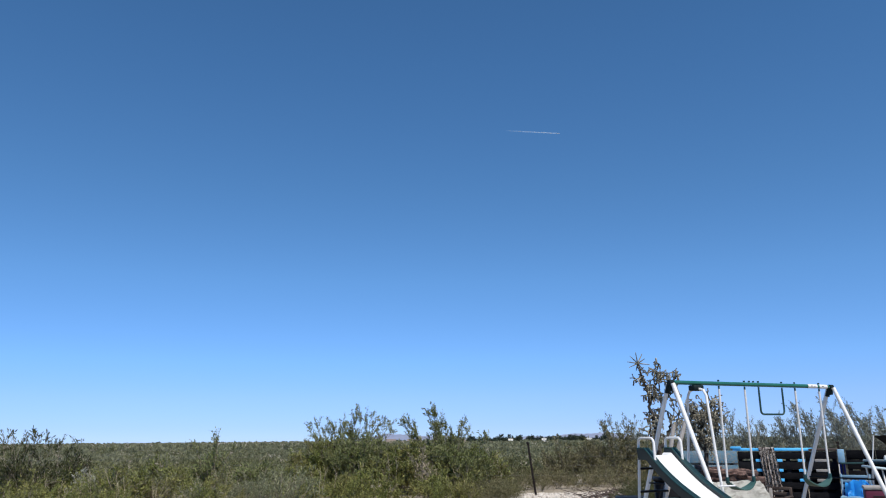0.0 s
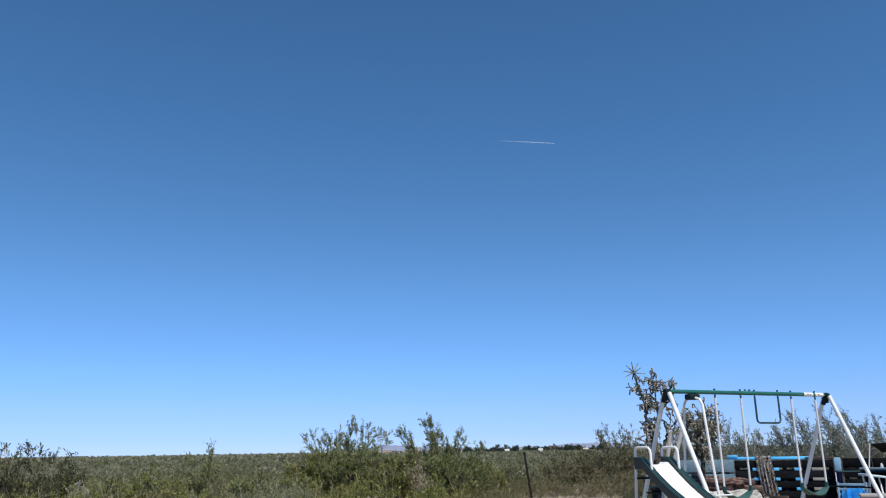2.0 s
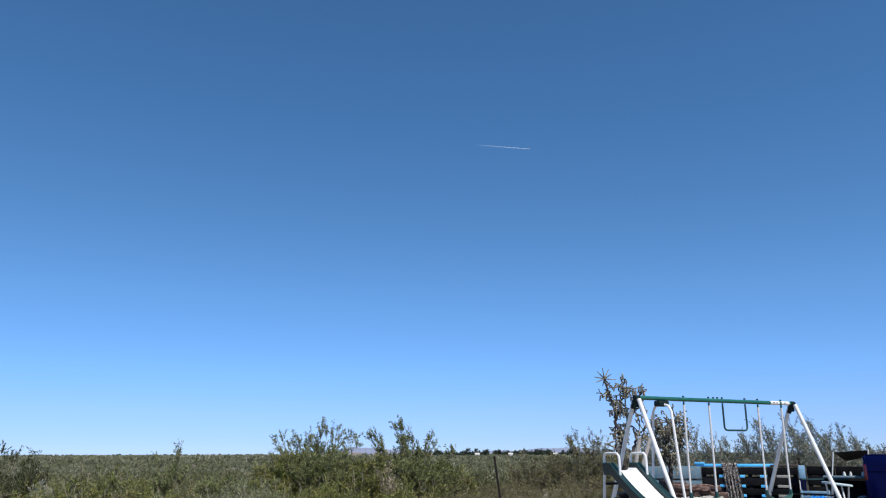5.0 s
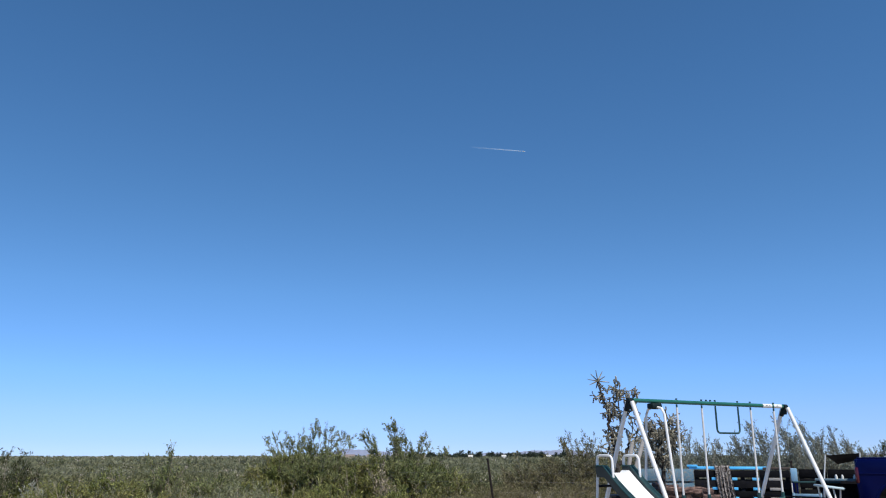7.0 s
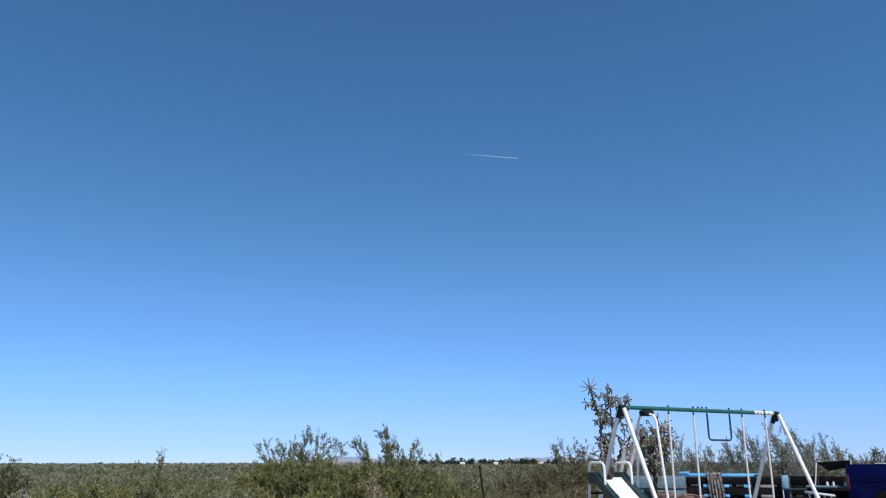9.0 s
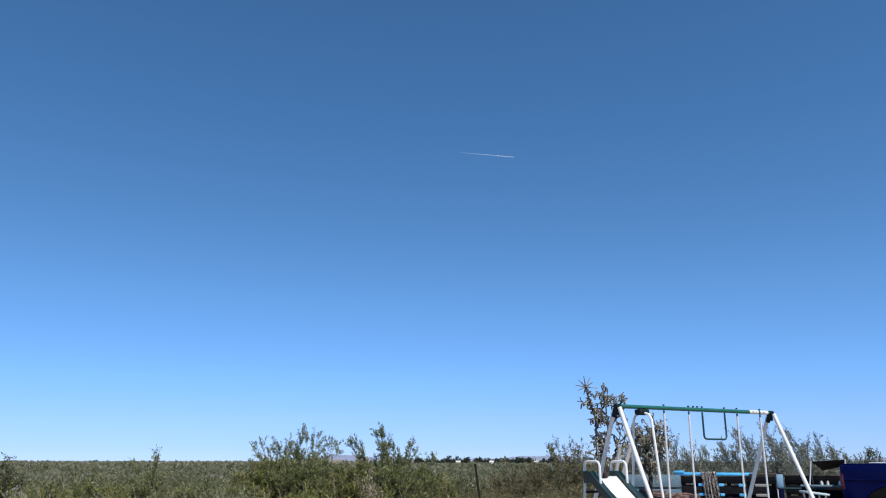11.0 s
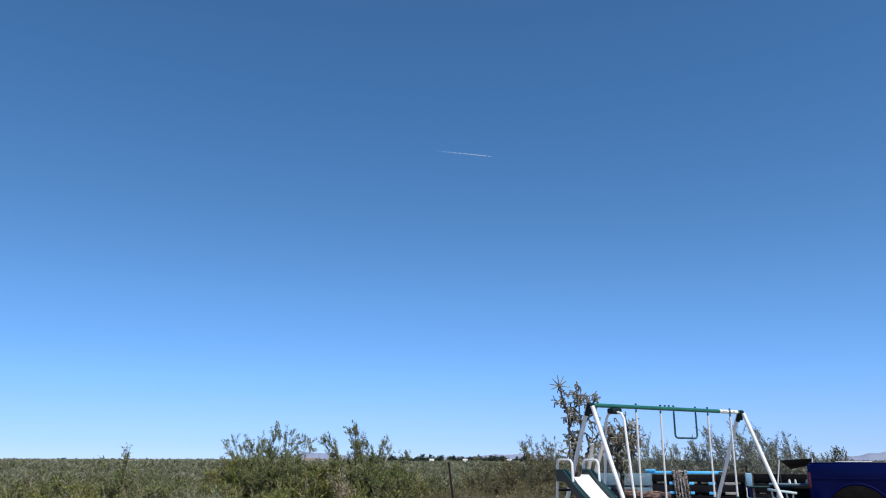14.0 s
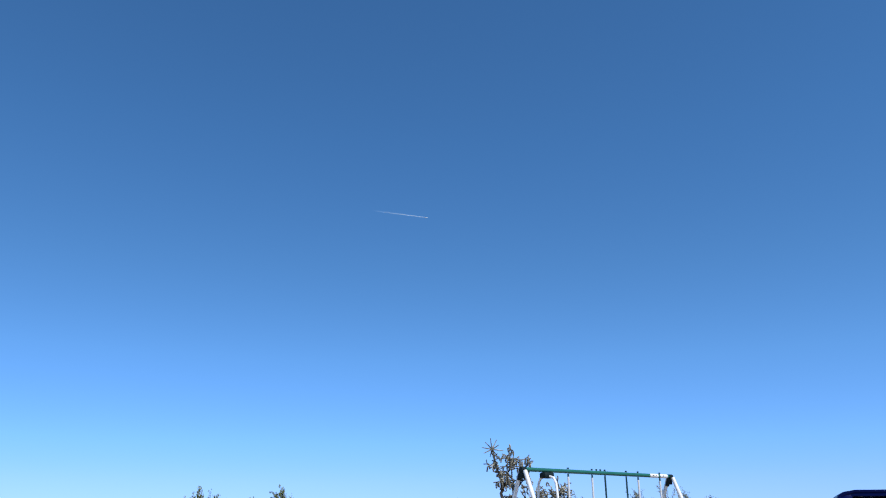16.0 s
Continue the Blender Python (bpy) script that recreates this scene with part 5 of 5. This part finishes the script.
tl.new(t_n2.outputs["Result"], t_mul.inputs[1])
tl.new(t_mul.outputs[0], t_mix.inputs["Fac"])
tl.new(t_tr.outputs[0], t_mix.inputs[1])
tl.new(tn["Principled BSDF"].outputs[0], t_mix.inputs[2])
tl.new(t_mix.outputs[0], tn["Material Output"].inputs["Surface"])

head, tail = up_there(9.2, 22.18), up_there(4.9, 22.62)
fly = (head - tail).normalized()
side_ = fly.cross(Vector((0, 0, 1))).normalized()
above = side_.cross(fly)
turn = Matrix((fly, -side_, above)).transposed().to_4x4()
trail = thing("vapour_trail", tail, "thin white vapour trail fading out behind an aeroplane", "vapour trail")
trail.matrix_world = Matrix.Translation(tail) @ turn
n_len = (head - tail).length
part("streak", tube([(n_len * k / 24, 0.5 * math.sin(k * 1.7), 0.5 * math.sin(k * 1.1)) for k in range(24)] + [(n_len - 14, 0, 0)], 2.9, 8, r2=1.9), M_TRAIL, trail)
plane = thing("aeroplane", head, "tiny white airliner flying high in the blue sky", "aeroplane")
plane.matrix_world = Matrix.Translation(head) @ turn
part("fuselage", tube([(-9, 0, 0.2), (-6, 0, 0), (0, 0, 0), (7, 0, 0), (9, 0, -0.2)], 0.9, 10), M_WHITE, plane)
for y in (-1, 1):
    bm = extrude([(1.8, 0.5), (-0.2, 0.5), (-3.2, 8.5), (-2.2, 8.5)], 0.18, 0.0, axis="z")
    bmesh.ops.scale(bm, vec=(1, y, 1), verts=bm.verts)
    part("wing", bm, M_WHITE, plane)
    part("engine", tube([(1.2, y * 3, -0.5), (-0.8, y * 3, -0.5)], 0.5, 8), M_WHITE, plane)
    bm = extrude([(-7, 0.3), (-8.4, 0.3), (-9.4, 3.2), (-8.6, 3.2)], 0.14, 0.0, axis="z")
    bmesh.ops.scale(bm, vec=(1, y, 1), verts=bm.verts)
    part("tailplane", bm, M_WHITE, plane)
part("fin", extrude([(-6.5, 0.5), (-8.6, 0.5), (-9.4, 3.4), (-8.4, 3.4)], 0.16, 0.0), M_WHITE, plane)
